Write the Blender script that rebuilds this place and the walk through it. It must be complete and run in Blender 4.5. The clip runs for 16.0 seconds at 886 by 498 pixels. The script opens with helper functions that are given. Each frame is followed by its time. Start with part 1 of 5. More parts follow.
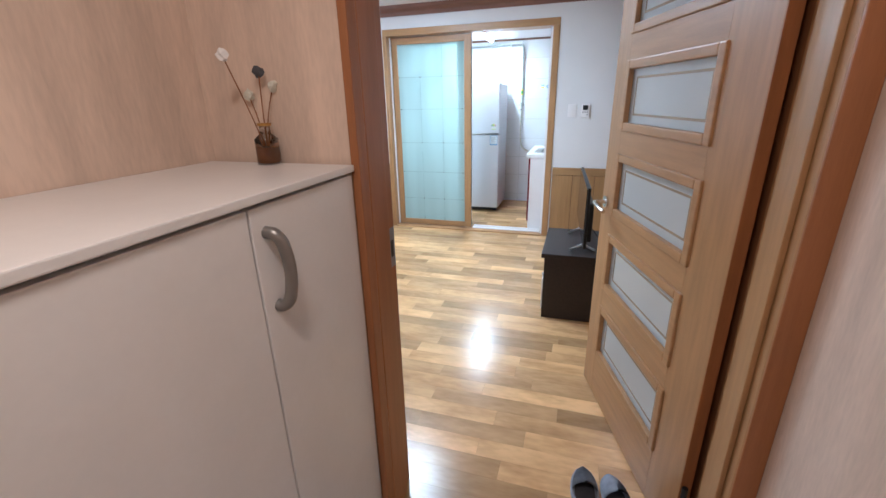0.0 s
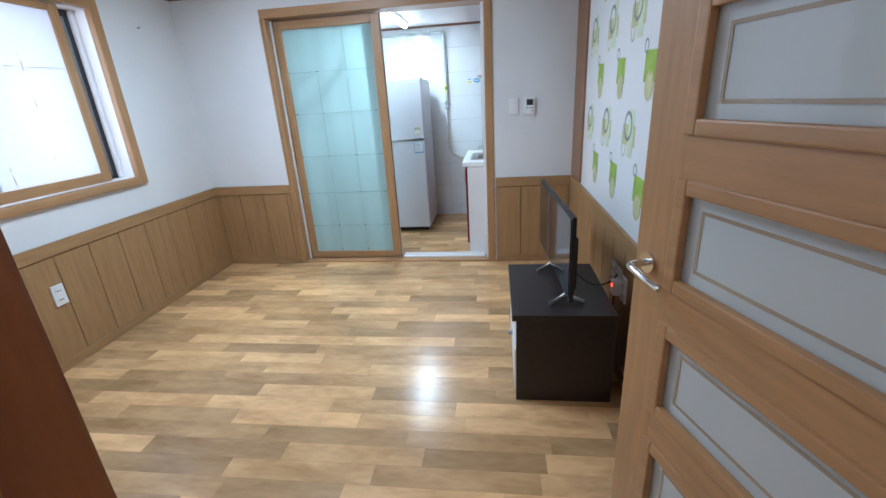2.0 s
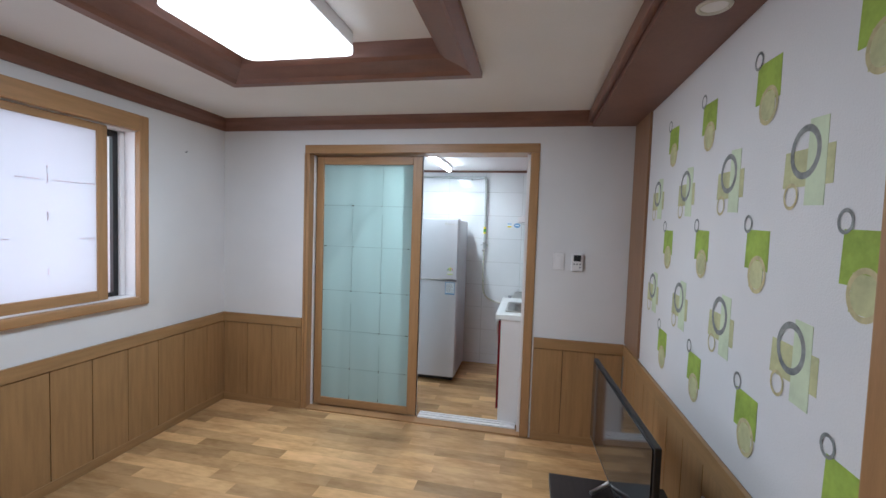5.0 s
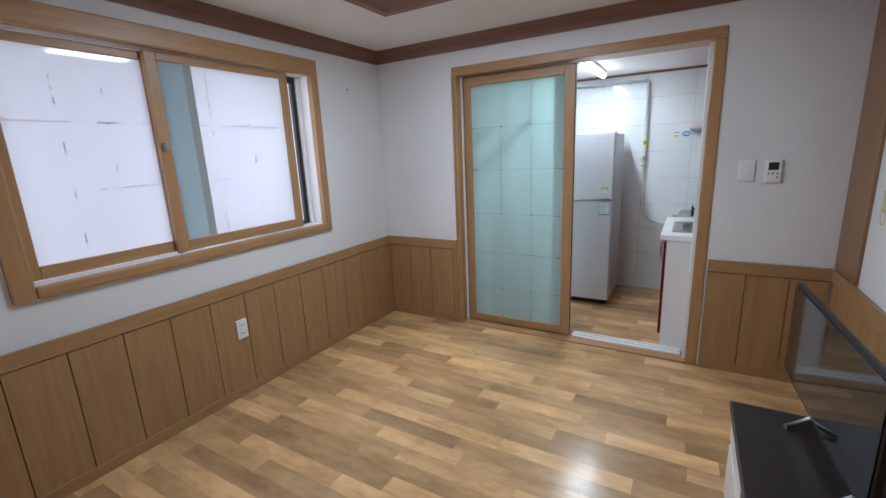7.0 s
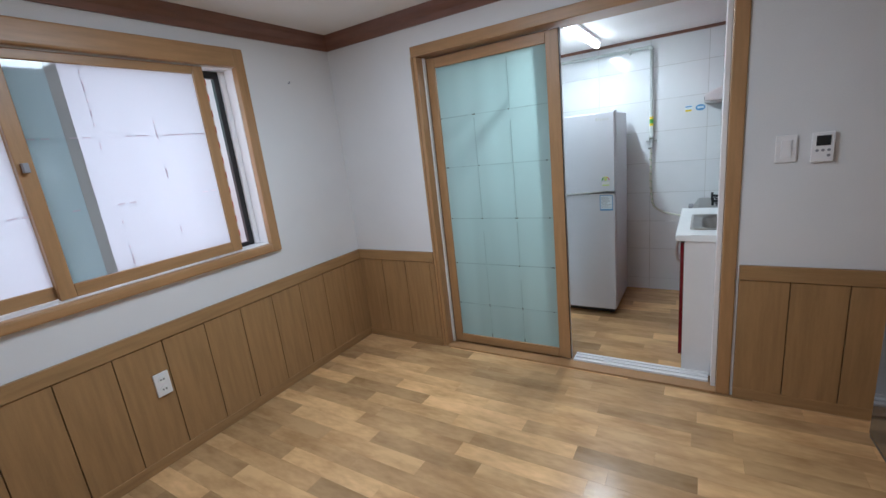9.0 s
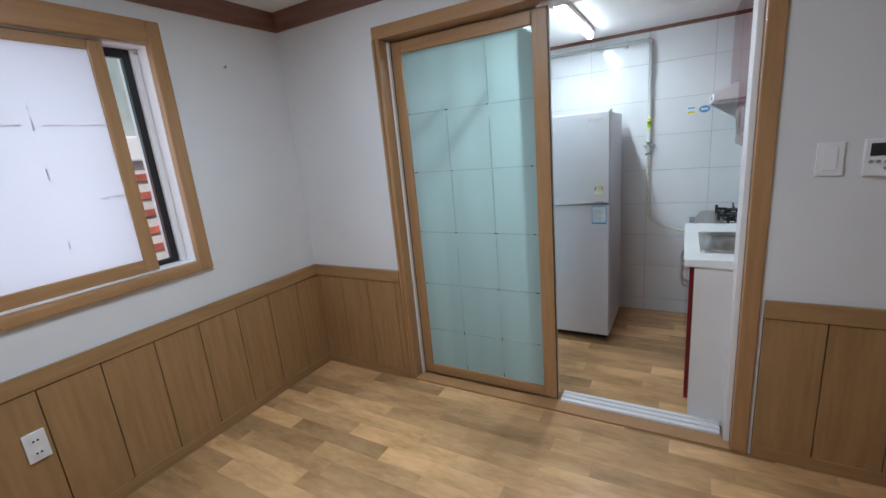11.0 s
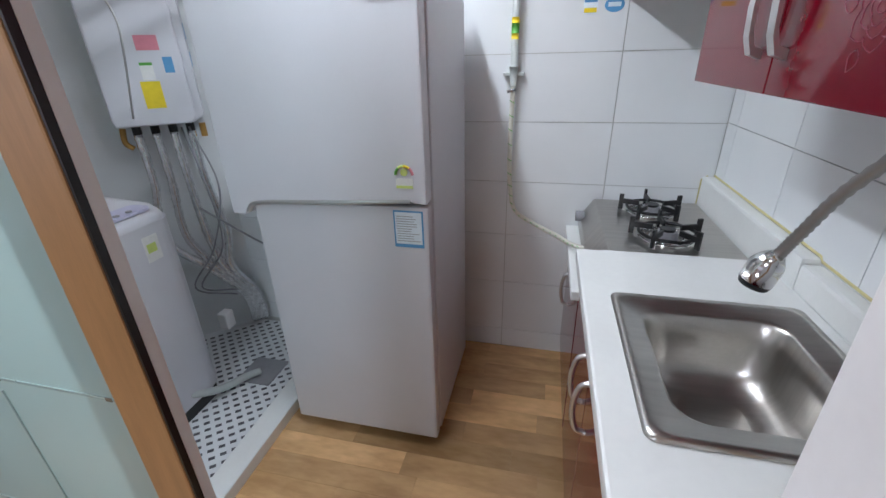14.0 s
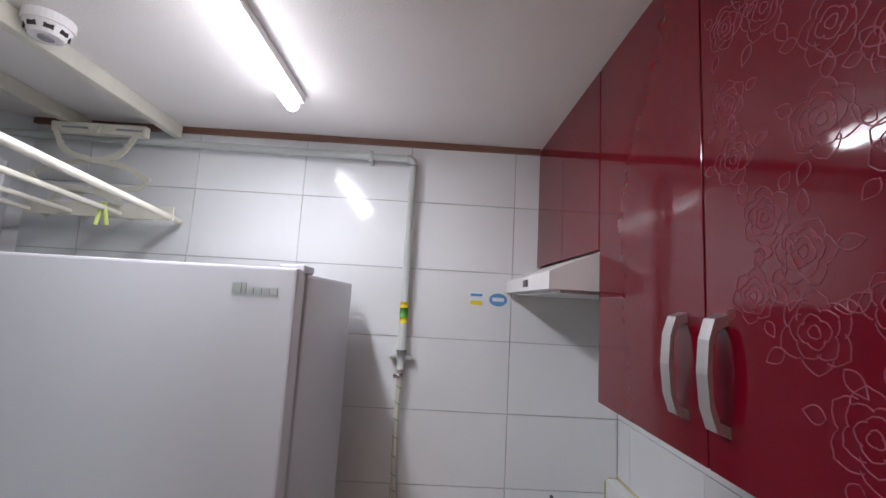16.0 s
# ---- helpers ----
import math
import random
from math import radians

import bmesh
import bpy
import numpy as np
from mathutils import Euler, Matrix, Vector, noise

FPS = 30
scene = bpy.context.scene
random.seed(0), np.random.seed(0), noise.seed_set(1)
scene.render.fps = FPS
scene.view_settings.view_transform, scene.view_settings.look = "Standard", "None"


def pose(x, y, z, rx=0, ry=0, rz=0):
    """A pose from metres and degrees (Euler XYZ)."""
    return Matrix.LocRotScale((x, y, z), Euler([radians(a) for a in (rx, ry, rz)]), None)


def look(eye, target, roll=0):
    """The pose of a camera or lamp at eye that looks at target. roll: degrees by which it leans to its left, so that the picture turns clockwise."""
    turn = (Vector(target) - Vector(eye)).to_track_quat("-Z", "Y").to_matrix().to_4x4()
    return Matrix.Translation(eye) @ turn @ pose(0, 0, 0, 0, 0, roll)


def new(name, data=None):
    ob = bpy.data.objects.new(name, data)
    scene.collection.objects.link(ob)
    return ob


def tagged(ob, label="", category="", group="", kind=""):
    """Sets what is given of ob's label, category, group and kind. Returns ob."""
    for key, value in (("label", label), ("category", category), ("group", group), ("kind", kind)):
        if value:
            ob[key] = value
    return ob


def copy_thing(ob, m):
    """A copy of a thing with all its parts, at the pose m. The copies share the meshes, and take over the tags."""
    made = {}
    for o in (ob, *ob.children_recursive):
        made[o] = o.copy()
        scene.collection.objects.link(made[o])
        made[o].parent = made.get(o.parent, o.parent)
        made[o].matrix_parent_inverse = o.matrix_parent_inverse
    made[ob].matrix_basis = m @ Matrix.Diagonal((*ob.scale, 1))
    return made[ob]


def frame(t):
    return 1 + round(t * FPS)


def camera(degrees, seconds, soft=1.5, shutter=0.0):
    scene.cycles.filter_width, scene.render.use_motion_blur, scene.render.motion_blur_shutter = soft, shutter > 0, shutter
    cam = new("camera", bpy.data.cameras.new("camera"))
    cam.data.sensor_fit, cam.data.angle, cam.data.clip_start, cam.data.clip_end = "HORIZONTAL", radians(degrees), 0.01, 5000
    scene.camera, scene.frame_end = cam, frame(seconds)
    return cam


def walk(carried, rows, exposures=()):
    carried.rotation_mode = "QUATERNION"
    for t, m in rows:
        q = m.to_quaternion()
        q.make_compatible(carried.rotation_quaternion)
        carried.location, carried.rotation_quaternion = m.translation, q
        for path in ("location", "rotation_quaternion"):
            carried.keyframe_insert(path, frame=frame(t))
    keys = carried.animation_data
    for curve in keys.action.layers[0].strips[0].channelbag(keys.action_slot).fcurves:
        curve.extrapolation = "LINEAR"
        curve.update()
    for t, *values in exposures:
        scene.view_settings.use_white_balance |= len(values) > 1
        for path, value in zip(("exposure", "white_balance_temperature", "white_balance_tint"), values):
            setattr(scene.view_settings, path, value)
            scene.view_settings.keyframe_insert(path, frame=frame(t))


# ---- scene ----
cam = camera(92.8, 16.0)
PATH = [
    (0, (0.608, 0.24, 1.443), (0.03, 2.032, 0.769), -1.3),
    (0.5, (0.526, 0.45, 1.361), (0.204, 2.243, 0.535), -2.7),
    (1, (0.525, 0.758, 1.372), (0.223, 2.545, 0.527), -2.7),
    (1.5, (0.475, 0.992, 1.379), (0.188, 2.801, 0.575), -3.1),
    (2, (0.369, 1.211, 1.405), (0.111, 3.074, 0.727), -3.5),
    (2.5, (0.343, 1.424, 1.374), (0.09, 3.285, 0.686), -3.3),
    (3, (0.36, 1.69, 1.404), (0.081, 3.538, 0.692), -1.5),
    (3.5, (0.311, 1.709, 1.484), (0.024, 3.576, 0.824), -1.2),
    (4, (0.317, 1.686, 1.501), (-0.019, 3.609, 1.067), -0.5),
    (4.2, (0.339, 1.702, 1.482), (-0.025, 3.641, 1.154), 0.6),
    (6.3, (0.236, 1.626, 1.567), (-0.28, 3.558, 1.542), 0.6),
    (6.5, (0.237, 1.635, 1.554), (-0.401, 3.523, 1.391), -0.0),
    (7, (0.22, 1.647, 1.487), (-0.769, 3.326, 1.039), -2.5),
    (7.5, (0.099, 1.741, 1.453), (-0.985, 3.32, 0.876), -2.4),
    (8, (0.087, 1.958, 1.448), (-1.013, 3.513, 0.84), -2.7),
    (8.5, (0.13, 2.169, 1.461), (-0.999, 3.711, 0.87), -4.0),
    (9, (0.185, 2.274, 1.482), (-0.853, 3.917, 1.01), -6.4),
    (9.2, (0.181, 2.284, 1.487), (-0.785, 3.969, 1.008), -6.3),
    (11.3, (0.036, 2.867, 1.463), (-0.944, 4.545, 0.989), -5.1),
    (11.5, (0.022, 2.976, 1.438), (-0.845, 4.708, 0.94), -5.2),
    (12, (-0.061, 3.296, 1.426), (-0.647, 5.122, 0.857), -4.1),
    (12.5, (-0.036, 3.67, 1.398), (-0.59, 5.464, 0.707), -5.9),
    (13, (-0.076, 3.988, 1.365), (-0.574, 5.763, 0.589), -5.1),
    (13.5, (-0.103, 4.281, 1.361), (-0.54, 6.035, 0.505), -4.8),
    (14, (-0.047, 4.521, 1.404), (-0.485, 6.287, 0.572), -1.6),
    (14.5, (-0.065, 4.649, 1.443), (-0.47, 6.498, 0.796), -0.6),
    (15, (-0.073, 4.72, 1.492), (-0.281, 6.686, 1.19), 0.9),
    (15.5, (-0.067, 4.76, 1.527), (-0.066, 6.753, 1.687), 3.0),
    (16, (-0.095, 4.772, 1.542), (-0.051, 6.757, 1.786), 3.2),
]
walk(cam, [(t, look(eye, target, roll)) for t, eye, target, roll in PATH],
     [(0, 0.92, 5350, 6), (1.5, 0.66, 5250, 3), (2.5, 0.22, 5450, 6), (4, 0.02, 5850, 10), (6.5, -0.1, 5900, 10), (9, -0.14, 5850, 9), (11.5, -0.24, 5950, 9), (12.1, -0.08, 6000, 10), (13.5, -0.12, 6150, 13), (14.5, -0.15, 6400, 20), (15.2, -0.46, 6650, 23), (16, -0.64, 6700, 24)])

# ---- light ----
world = bpy.data.worlds.new("world")
scene.world = world
world.use_nodes = True
wn = world.node_tree
sky = wn.nodes.new("ShaderNodeTexSky")
sky.sky_type = 'NISHITA'
sky.sun_disc = False
sky.sun_elevation = radians(50)
sky.sun_rotation = radians(250)
wn.links.new(sky.outputs[0], wn.nodes["Background"].inputs[0])
wn.nodes["Background"].inputs[1].default_value = 0.12


def area_lamp(name, m, sx, sy, watts, colour):
    d = bpy.data.lights.new(name, 'AREA')
    d.shape = 'RECTANGLE'
    d.size, d.size_y, d.energy, d.color = sx, sy, watts, colour
    ob = new(name, d)
    ob.matrix_world = m
    return ob


sun = bpy.data.lights.new("sun", 'SUN')
sun.energy, sun.angle, sun.color = 5.0, radians(3), (1, 0.96, 0.9)
new("sun", sun).matrix_world = look((2.5, 2.5, 12), (-3.5, 4.5, 1))
area_lamp("living_lamp_light", pose(-0.85, 3.345, 2.322), 0.52, 0.52, 27, (0.80, 0.91, 1.0))
area_lamp("tube_light", pose(-0.55, 5.6, 2.085), 0.05, 0.8, 13.0, (0.86, 0.96, 1.0))
# added warm lamp without a fixture, to brighten the entry
area_lamp("entry_light", pose(0.45, 0.25, 2.28), 0.25, 0.25, 6.5, (1.0, 0.78, 0.62))
area_lamp("window_light", pose(-2.62, 2.95, 1.55, 0, -90, 0), 1.1, 1.5, 13, (0.93, 0.92, 1.0))
area_lamp("kitchen_window_light", look((-2.75, 5.75, 1.6), (-1.9, 5.4, 1.2)), 0.6, 0.7, 3.2, (1.0, 0.9, 0.88))

# ---- materials ----


def mat(name, colour, rough=0.5, metal=0.0, vary=0.12, scale=6.0, stretch=(1, 1, 1), bump=0.05, fine=60.0, coat=0.0, rand=0.0, second=None, spec=0.5):
    """Plain surface with variation at two scales, in metres."""
    m = bpy.data.materials.new(name)
    m.use_nodes = True
    nt = m.node_tree
    L, N = nt.links.new, nt.nodes
    b = N["Principled BSDF"]
    b.inputs["Roughness"].default_value, b.inputs["Metallic"].default_value = rough, metal
    b.inputs["Coat Weight"].default_value = coat
    b.inputs["Coat Roughness"].default_value = 0.08
    b.inputs["Specular IOR Level"].default_value = spec
    geo = N.new("ShaderNodeNewGeometry")
    mp = N.new("ShaderNodeMapping")
    mp.inputs["Scale"].default_value = stretch
    L(geo.outputs["Position"], mp.inputs[0])
    vec = mp.outputs[0]
    if rand:
        info = N.new("ShaderNodeObjectInfo")
        sh = N.new("ShaderNodeVectorMath")
        sh.operation = 'ADD'
        mul = N.new("ShaderNodeMath")
        mul.operation = 'MULTIPLY'
        mul.inputs[1].default_value = 37.0
        L(info.outputs["Random"], mul.inputs[0])
        L(mp.outputs[0], sh.inputs[0])
        L(mul.outputs[0], sh.inputs[1])
        vec = sh.outputs[0]
    n1, n2 = N.new("ShaderNodeTexNoise"), N.new("ShaderNodeTexNoise")
    n1.inputs["Scale"].default_value, n2.inputs["Scale"].default_value = scale, fine
    n1.inputs["Detail"].default_value = 4
    L(vec, n1.inputs[0])
    L(vec, n2.inputs[0])
    add = N.new("ShaderNodeMath")
    add.operation = 'MULTIPLY_ADD'
    add.inputs[1].default_value = 0.35
    L(n2.outputs[0], add.inputs[0])
    L(n1.outputs[0], add.inputs[2])
    ramp = N.new("ShaderNodeValToRGB")
    c = Vector(colour)
    lo = c * (1 - vary) if second is None else Vector(second)
    hi = Vector([min(1, v) for v in (c * (1 + vary * 0.6))])
    ramp.color_ramp.elements[0].position, ramp.color_ramp.elements[1].position = 0.45, 0.85
    ramp.color_ramp.elements[0].color = (*lo, 1)
    ramp.color_ramp.elements[1].color = (*hi, 1)
    L(add.outputs[0], ramp.inputs[0])
    out = ramp.outputs[0]
    if rand:
        hsv = N.new("ShaderNodeHueSaturation")
        mr = N.new("ShaderNodeMapRange")
        mr.inputs[3].default_value, mr.inputs[4].default_value = 1 - rand, 1 + rand
        L(info.outputs["Random"], mr.inputs[0])
        L(mr.outputs[0], hsv.inputs["Value"])
        L(out, hsv.inputs["Color"])
        out = hsv.outputs[0]
    L(out, b.inputs["Base Color"])
    if bump:
        bp = N.new("ShaderNodeBump")
        bp.inputs["Strength"].default_value, bp.inputs["Distance"].default_value = bump, 0.004
        L(n2.outputs[0], bp.inputs["Height"])
        L(bp.outputs[0], b.inputs["Normal"])
    return m


def frosted(name, colour, through_part=0.6, sheen_streak=0.93):
    """Etched glass: light comes through scattered, with a polished face."""
    m = bpy.data.materials.new(name)
    m.use_nodes = True
    nt = m.node_tree
    L, N = nt.links.new, nt.nodes
    N.remove(N["Principled BSDF"])
    d, tr, g = N.new("ShaderNodeBsdfDiffuse"), N.new("ShaderNodeBsdfTranslucent"), N.new("ShaderNodeBsdfGlossy")
    nz = N.new("ShaderNodeTexNoise")
    nz.inputs["Scale"].default_value = 2
    nz.inputs["Detail"].default_value = 0
    geo = N.new("ShaderNodeNewGeometry")
    mp = N.new("ShaderNodeMapping")
    mp.inputs["Scale"].default_value = (4, 1, 0.35)
    L(geo.outputs["Position"], mp.inputs[0])
    L(mp.outputs[0], nz.inputs[0])
    # upright streaks put reflections and the leaf behind into the glass colour
    ramp = N.new("ShaderNodeValToRGB")
    ramp.color_ramp.elements[0].position, ramp.color_ramp.elements[1].position = 0.35, 0.65
    ramp.color_ramp.elements[0].color = (*(Vector(colour) * sheen_streak), 1)
    ramp.color_ramp.elements[1].color = (*colour, 1)
    L(nz.outputs[0], ramp.inputs[0])
    L(ramp.outputs[0], d.inputs[0])
    L(ramp.outputs[0], tr.inputs[0])
    g.inputs["Roughness"].default_value = 0.04
    a, c, fr = N.new("ShaderNodeMixShader"), N.new("ShaderNodeMixShader"), N.new("ShaderNodeFresnel")
    fr.inputs[0].default_value = 1.5
    a.inputs[0].default_value = through_part
    L(d.outputs[0], a.inputs[1])
    L(tr.outputs[0], a.inputs[2])
    L(fr.outputs[0], c.inputs[0])
    L(a.outputs[0], c.inputs[1])
    L(g.outputs[0], c.inputs[2])
    L(c.outputs[0], N["Material Output"].inputs[0])
    return m


def glowing(name, colour, strength):
    m = bpy.data.materials.new(name)
    m.use_nodes = True
    b = m.node_tree.nodes["Principled BSDF"]
    b.inputs["Base Color"].default_value = (0.9, 0.9, 0.9, 1)
    b.inputs["Emission Color"].default_value = (*colour, 1)
    b.inputs["Emission Strength"].default_value = strength
    return m


PAPER = mat("white_wallpaper", (0.74, 0.73, 0.73), 0.85, vary=0.04, scale=2, fine=220, bump=0.25)
CEIL = mat("ceiling_paper", (0.78, 0.75, 0.73), 0.9, vary=0.04, scale=2, fine=160, bump=0.2)
OAK = mat("oak_film", (0.355, 0.206, 0.09), 0.42, vary=0.16, scale=5, stretch=(9, 9, 0.7), fine=70, bump=0.03)
OAKH = mat("oak_film_level", (0.355, 0.206, 0.09), 0.42, vary=0.16, scale=5, stretch=(0.9, 0.9, 9), fine=70, bump=0.03)
FRAME = mat("oak_frame", (0.40, 0.222, 0.098), 0.38, vary=0.14, scale=5, stretch=(9, 9, 0.8), fine=70, bump=0.03)
FRAMEH = mat("oak_frame_level", (0.40, 0.222, 0.098), 0.38, vary=0.14, scale=5, stretch=(0.8, 0.8, 9), fine=70, bump=0.03)
GROOVE = mat("groove_dark", (0.10, 0.05, 0.02), 0.7)
CROWN = mat("brown_crown", (0.20, 0.092, 0.062), 0.45, vary=0.15, scale=5, stretch=(1, 1, 8))
JAMB = mat("reddish_jamb", (0.34, 0.135, 0.05), 0.42, vary=0.15, scale=4, stretch=(9, 9, 0.6))
PLANK = mat("plank", (0.60, 0.372, 0.178), 0.22, vary=0.2, scale=3.2, stretch=(1.0, 3.0, 1), fine=16, bump=0.012, rand=0.36, second=(0.44, 0.25, 0.108))
PLANKBASE = mat("plank_base", (0.40, 0.24, 0.11), 0.4)
TILE = mat("white_tile", (0.80, 0.82, 0.83), 0.12, vary=0.03, scale=3, bump=0.02, fine=8, rand=0.015)
GROUT = mat("grout", (0.55, 0.55, 0.53), 0.9, vary=0.15)
WHITEGLOSS = mat("white_laminate", (0.76, 0.74, 0.73), 0.3, vary=0.03)
FRIDGE = mat("fridge_white", (0.65, 0.65, 0.69), 0.3, vary=0.02, bump=0.03, fine=300)
GREY = mat("grey_seam", (0.30, 0.30, 0.32), 0.5)
BLACK = mat("black_plastic", (0.012, 0.012, 0.013), 0.35)
SCREEN = mat("tv_screen", (0.012, 0.012, 0.014), 0.06, vary=0.0, bump=0)
WENGE = mat("wenge_film", (0.020, 0.013, 0.012), 0.42, vary=0.35, scale=6, stretch=(12, 1, 12), fine=40)
RED = mat("red_gloss", (0.135, 0.0024, 0.010), 0.055, vary=0.1, scale=3, bump=0.006)
ROSE = mat("rose_print", (0.30, 0.06, 0.09), 0.2, vary=0.05)
STEEL = mat("brushed_steel", (0.52, 0.50, 0.47), 0.3, 1.0, vary=0.1, scale=5, stretch=(1, 14, 1), fine=90, bump=0.02)
RIBBED = mat("ribbed_steel", (0.33, 0.32, 0.31), 0.3, 1.0, vary=0.1)
DARKMETAL = mat("dark_satin_metal", (0.27, 0.25, 0.235), 0.4, 0.6, vary=0.08)
CHROME = mat("chrome", (0.72, 0.72, 0.72), 0.12, 1.0, vary=0.03)
SATIN = mat("satin_metal", (0.62, 0.61, 0.60), 0.33, 0.9, vary=0.05)
COUNTER = mat("white_worktop", (0.80, 0.81, 0.79), 0.28, vary=0.04, scale=5)
PVC = mat("white_pvc", (0.82, 0.80, 0.80), 0.35, vary=0.03)
PIPEGREY = mat("painted_pipe", (0.50, 0.53, 0.51), 0.4, vary=0.06)
FOIL = mat("foil_wrap", (0.9, 0.9, 0.9), 0.2, 1.0, vary=0.2, scale=50, bump=0.4, fine=55)
BRICK = mat("red_brick", (0.46, 0.12, 0.08), 0.85, vary=0.35, scale=9, bump=0.4, rand=0.25)
MORTAR = mat("mortar", (0.62, 0.58, 0.55), 0.9)
GLASS_GREEN = frosted("etched_green_glass", (0.50, 0.635, 0.61), 0.5, 0.93)
GLASS_WIN = frosted("etched_window_glass", (0.88, 0.88, 0.92), 0.85)
# sheet colours that imitate the outer sash's tint and shadow through frosted glass
LAP_TINT = frosted("overlap_tint_sheet", (0.84, 0.95, 0.95), 0.96)
STILE_SHADE = frosted("stile_shade_sheet", (0.76, 0.77, 0.74), 0.94)
GLASS_DOOR = frosted("etched_door_glass", (0.78, 0.82, 0.82), 0.35)
LINE = mat("clear_line", (0.37, 0.48, 0.465), 0.15)
TICK = mat("clear_tick", (0.16, 0.15, 0.12), 0.15)
CORNER = mat("corner_lining", (0.27, 0.145, 0.075), 0.42, vary=0.14, scale=5, stretch=(9, 9, 0.8))
NETTING = mat("green_netting", (0.16, 0.42, 0.33), 0.8, vary=0.3, scale=5)
LINEW = frosted("clear_line_window", (0.98, 0.90, 0.94), 0.97)
LINEB = mat("clear_band_brown", (0.36, 0.29, 0.21), 0.15)
GREEN = mat("print_green", (0.34, 0.46, 0.075), 0.8, vary=0.25, scale=12)
OLIVE = mat("print_olive", (0.55, 0.55, 0.30), 0.8, vary=0.2, scale=12)
PALE = mat("print_pale", (0.62, 0.70, 0.50), 0.8, vary=0.1, scale=12)
RINGGREY = mat("print_ring_grey", (0.26, 0.27, 0.26), 0.8, vary=0.35, scale=40)
RINGTAN = mat("print_ring_tan", (0.55, 0.48, 0.27), 0.8, vary=0.2, scale=40)
ENTRYPAPER = mat("entry_paper", (0.66, 0.52, 0.42), 0.8, vary=0.18, scale=3, stretch=(3, 3, 0.6), fine=40, bump=0.1)
YELLOW = mat("yellow", (0.85, 0.65, 0.02), 0.4)
LIME = mat("lime", (0.62, 0.72, 0.20), 0.4)
BLUE = mat("blue_print", (0.10, 0.32, 0.58), 0.4)
PALEBLUE = mat("pale_paper", (0.72, 0.80, 0.86), 0.5)
PINKPRINT = mat("pink_print", (0.68, 0.24, 0.30), 0.5)
GREENPRINT = mat("green_print", (0.10, 0.38, 0.06), 0.5)
WHITEPAPER = mat("white_paper", (0.8, 0.8, 0.78), 0.5)
IVORY = mat("ivory_plastic", (0.66, 0.64, 0.55), 0.4, vary=0.08)
SEAL = mat("yellowed_sealant", (0.62, 0.55, 0.28), 0.5)
BRASS = mat("brass", (0.50, 0.28, 0.08), 0.35, 0.8)
LILAC = mat("lilac_panel", (0.56, 0.55, 0.72), 0.3)
SLIPPER = mat("grey_felt", (0.28, 0.30, 0.35), 0.9, vary=0.2, scale=30, bump=0.4, fine=300)
SLIPPERIN = mat("dark_felt", (0.07, 0.07, 0.08), 0.95)
AMBER = mat("amber_liquid", (0.25, 0.09, 0.03), 0.1)
CEMENT = mat("cement", (0.35, 0.34, 0.33), 0.9, vary=0.2)
DOT = mat("mosaic_dot", (0.10, 0.10, 0.11), 0.3)
LED = glowing("lamp_diffuser_glow", (0.95, 0.97, 1.0), 3.0)
TUBE = glowing("tube_glow", (0.88, 0.97, 1.0), 24.0)
REDLED = glowing("red_led", (1.0, 0.05, 0.02), 4.0)
CLEAR = bpy.data.materials.new("clear_glass")
CLEAR.use_nodes = True
CLEAR.node_tree.nodes["Principled BSDF"].inputs["Transmission Weight"].default_value = 1.0
CLEAR.node_tree.nodes["Principled BSDF"].inputs["Roughness"].default_value = 0.02

# ---- builders ----


def box(bm, x0, x1, y0, y1, z0, z1, bevel=0.0, m=None):
    g = bmesh.ops.create_cube(bm, size=1.0)["verts"]
    t = Matrix.Translation(((x0 + x1) / 2, (y0 + y1) / 2, (z0 + z1) / 2)) @ Matrix.Diagonal((abs(x1 - x0), abs(y1 - y0), abs(z1 - z0), 1))
    bmesh.ops.transform(bm, matrix=(m @ t) if m else t, verts=g)
    if bevel:
        es = list({e for v in g for e in v.link_edges})
        bmesh.ops.bevel(bm, geom=es, offset=bevel, segments=2, profile=0.6, affect='EDGES')
    return bm


def B(*a, **k):
    return box(bmesh.new(), *a, **k)


def tube(bm, pts, r, sides=10, closed=False):
    """A round tube along points."""
    pts = [Vector(p) for p in pts]
    rings, n = [], len(pts)
    up = Vector((0.13, 0.31, 0.94))
    for i, p in enumerate(pts):
        a, b = pts[(i - 1) % n if closed else max(i - 1, 0)], pts[(i + 1) % n if closed else min(i + 1, n - 1)]
        d = (b - a).normalized()
        u = d.cross(up).normalized()
        w = d.cross(u)
        rr = r[i] if isinstance(r, (list, tuple)) else r
        rings.append([bm.verts.new(p + rr * (math.cos(2 * math.pi * k / sides) * u + math.sin(2 * math.pi * k / sides) * w)) for k in range(sides)])
    for i in range(n if closed else n - 1):
        ra, rb = rings[i], rings[(i + 1) % n]
        for k in range(sides):
            f = bm.faces.new((ra[k], ra[(k + 1) % sides], rb[(k + 1) % sides], rb[k]))
            f.smooth = True
    if not closed:
        bm.faces.new(rings[0])
        bm.faces.new(rings[-1][::-1])
    return bm


def T(pts, r, sides=10, closed=False):
    return tube(bmesh.new(), pts, r, sides, closed)


def arc(c, r, a0, a1, n, u=(1, 0, 0), v=(0, 0, 1)):
    c, u, v = Vector(c), Vector(u), Vector(v)
    return [c + r * (math.cos(radians(a0 + (a1 - a0) * i / n)) * u + math.sin(radians(a0 + (a1 - a0) * i / n)) * v) for i in range(n + 1)]


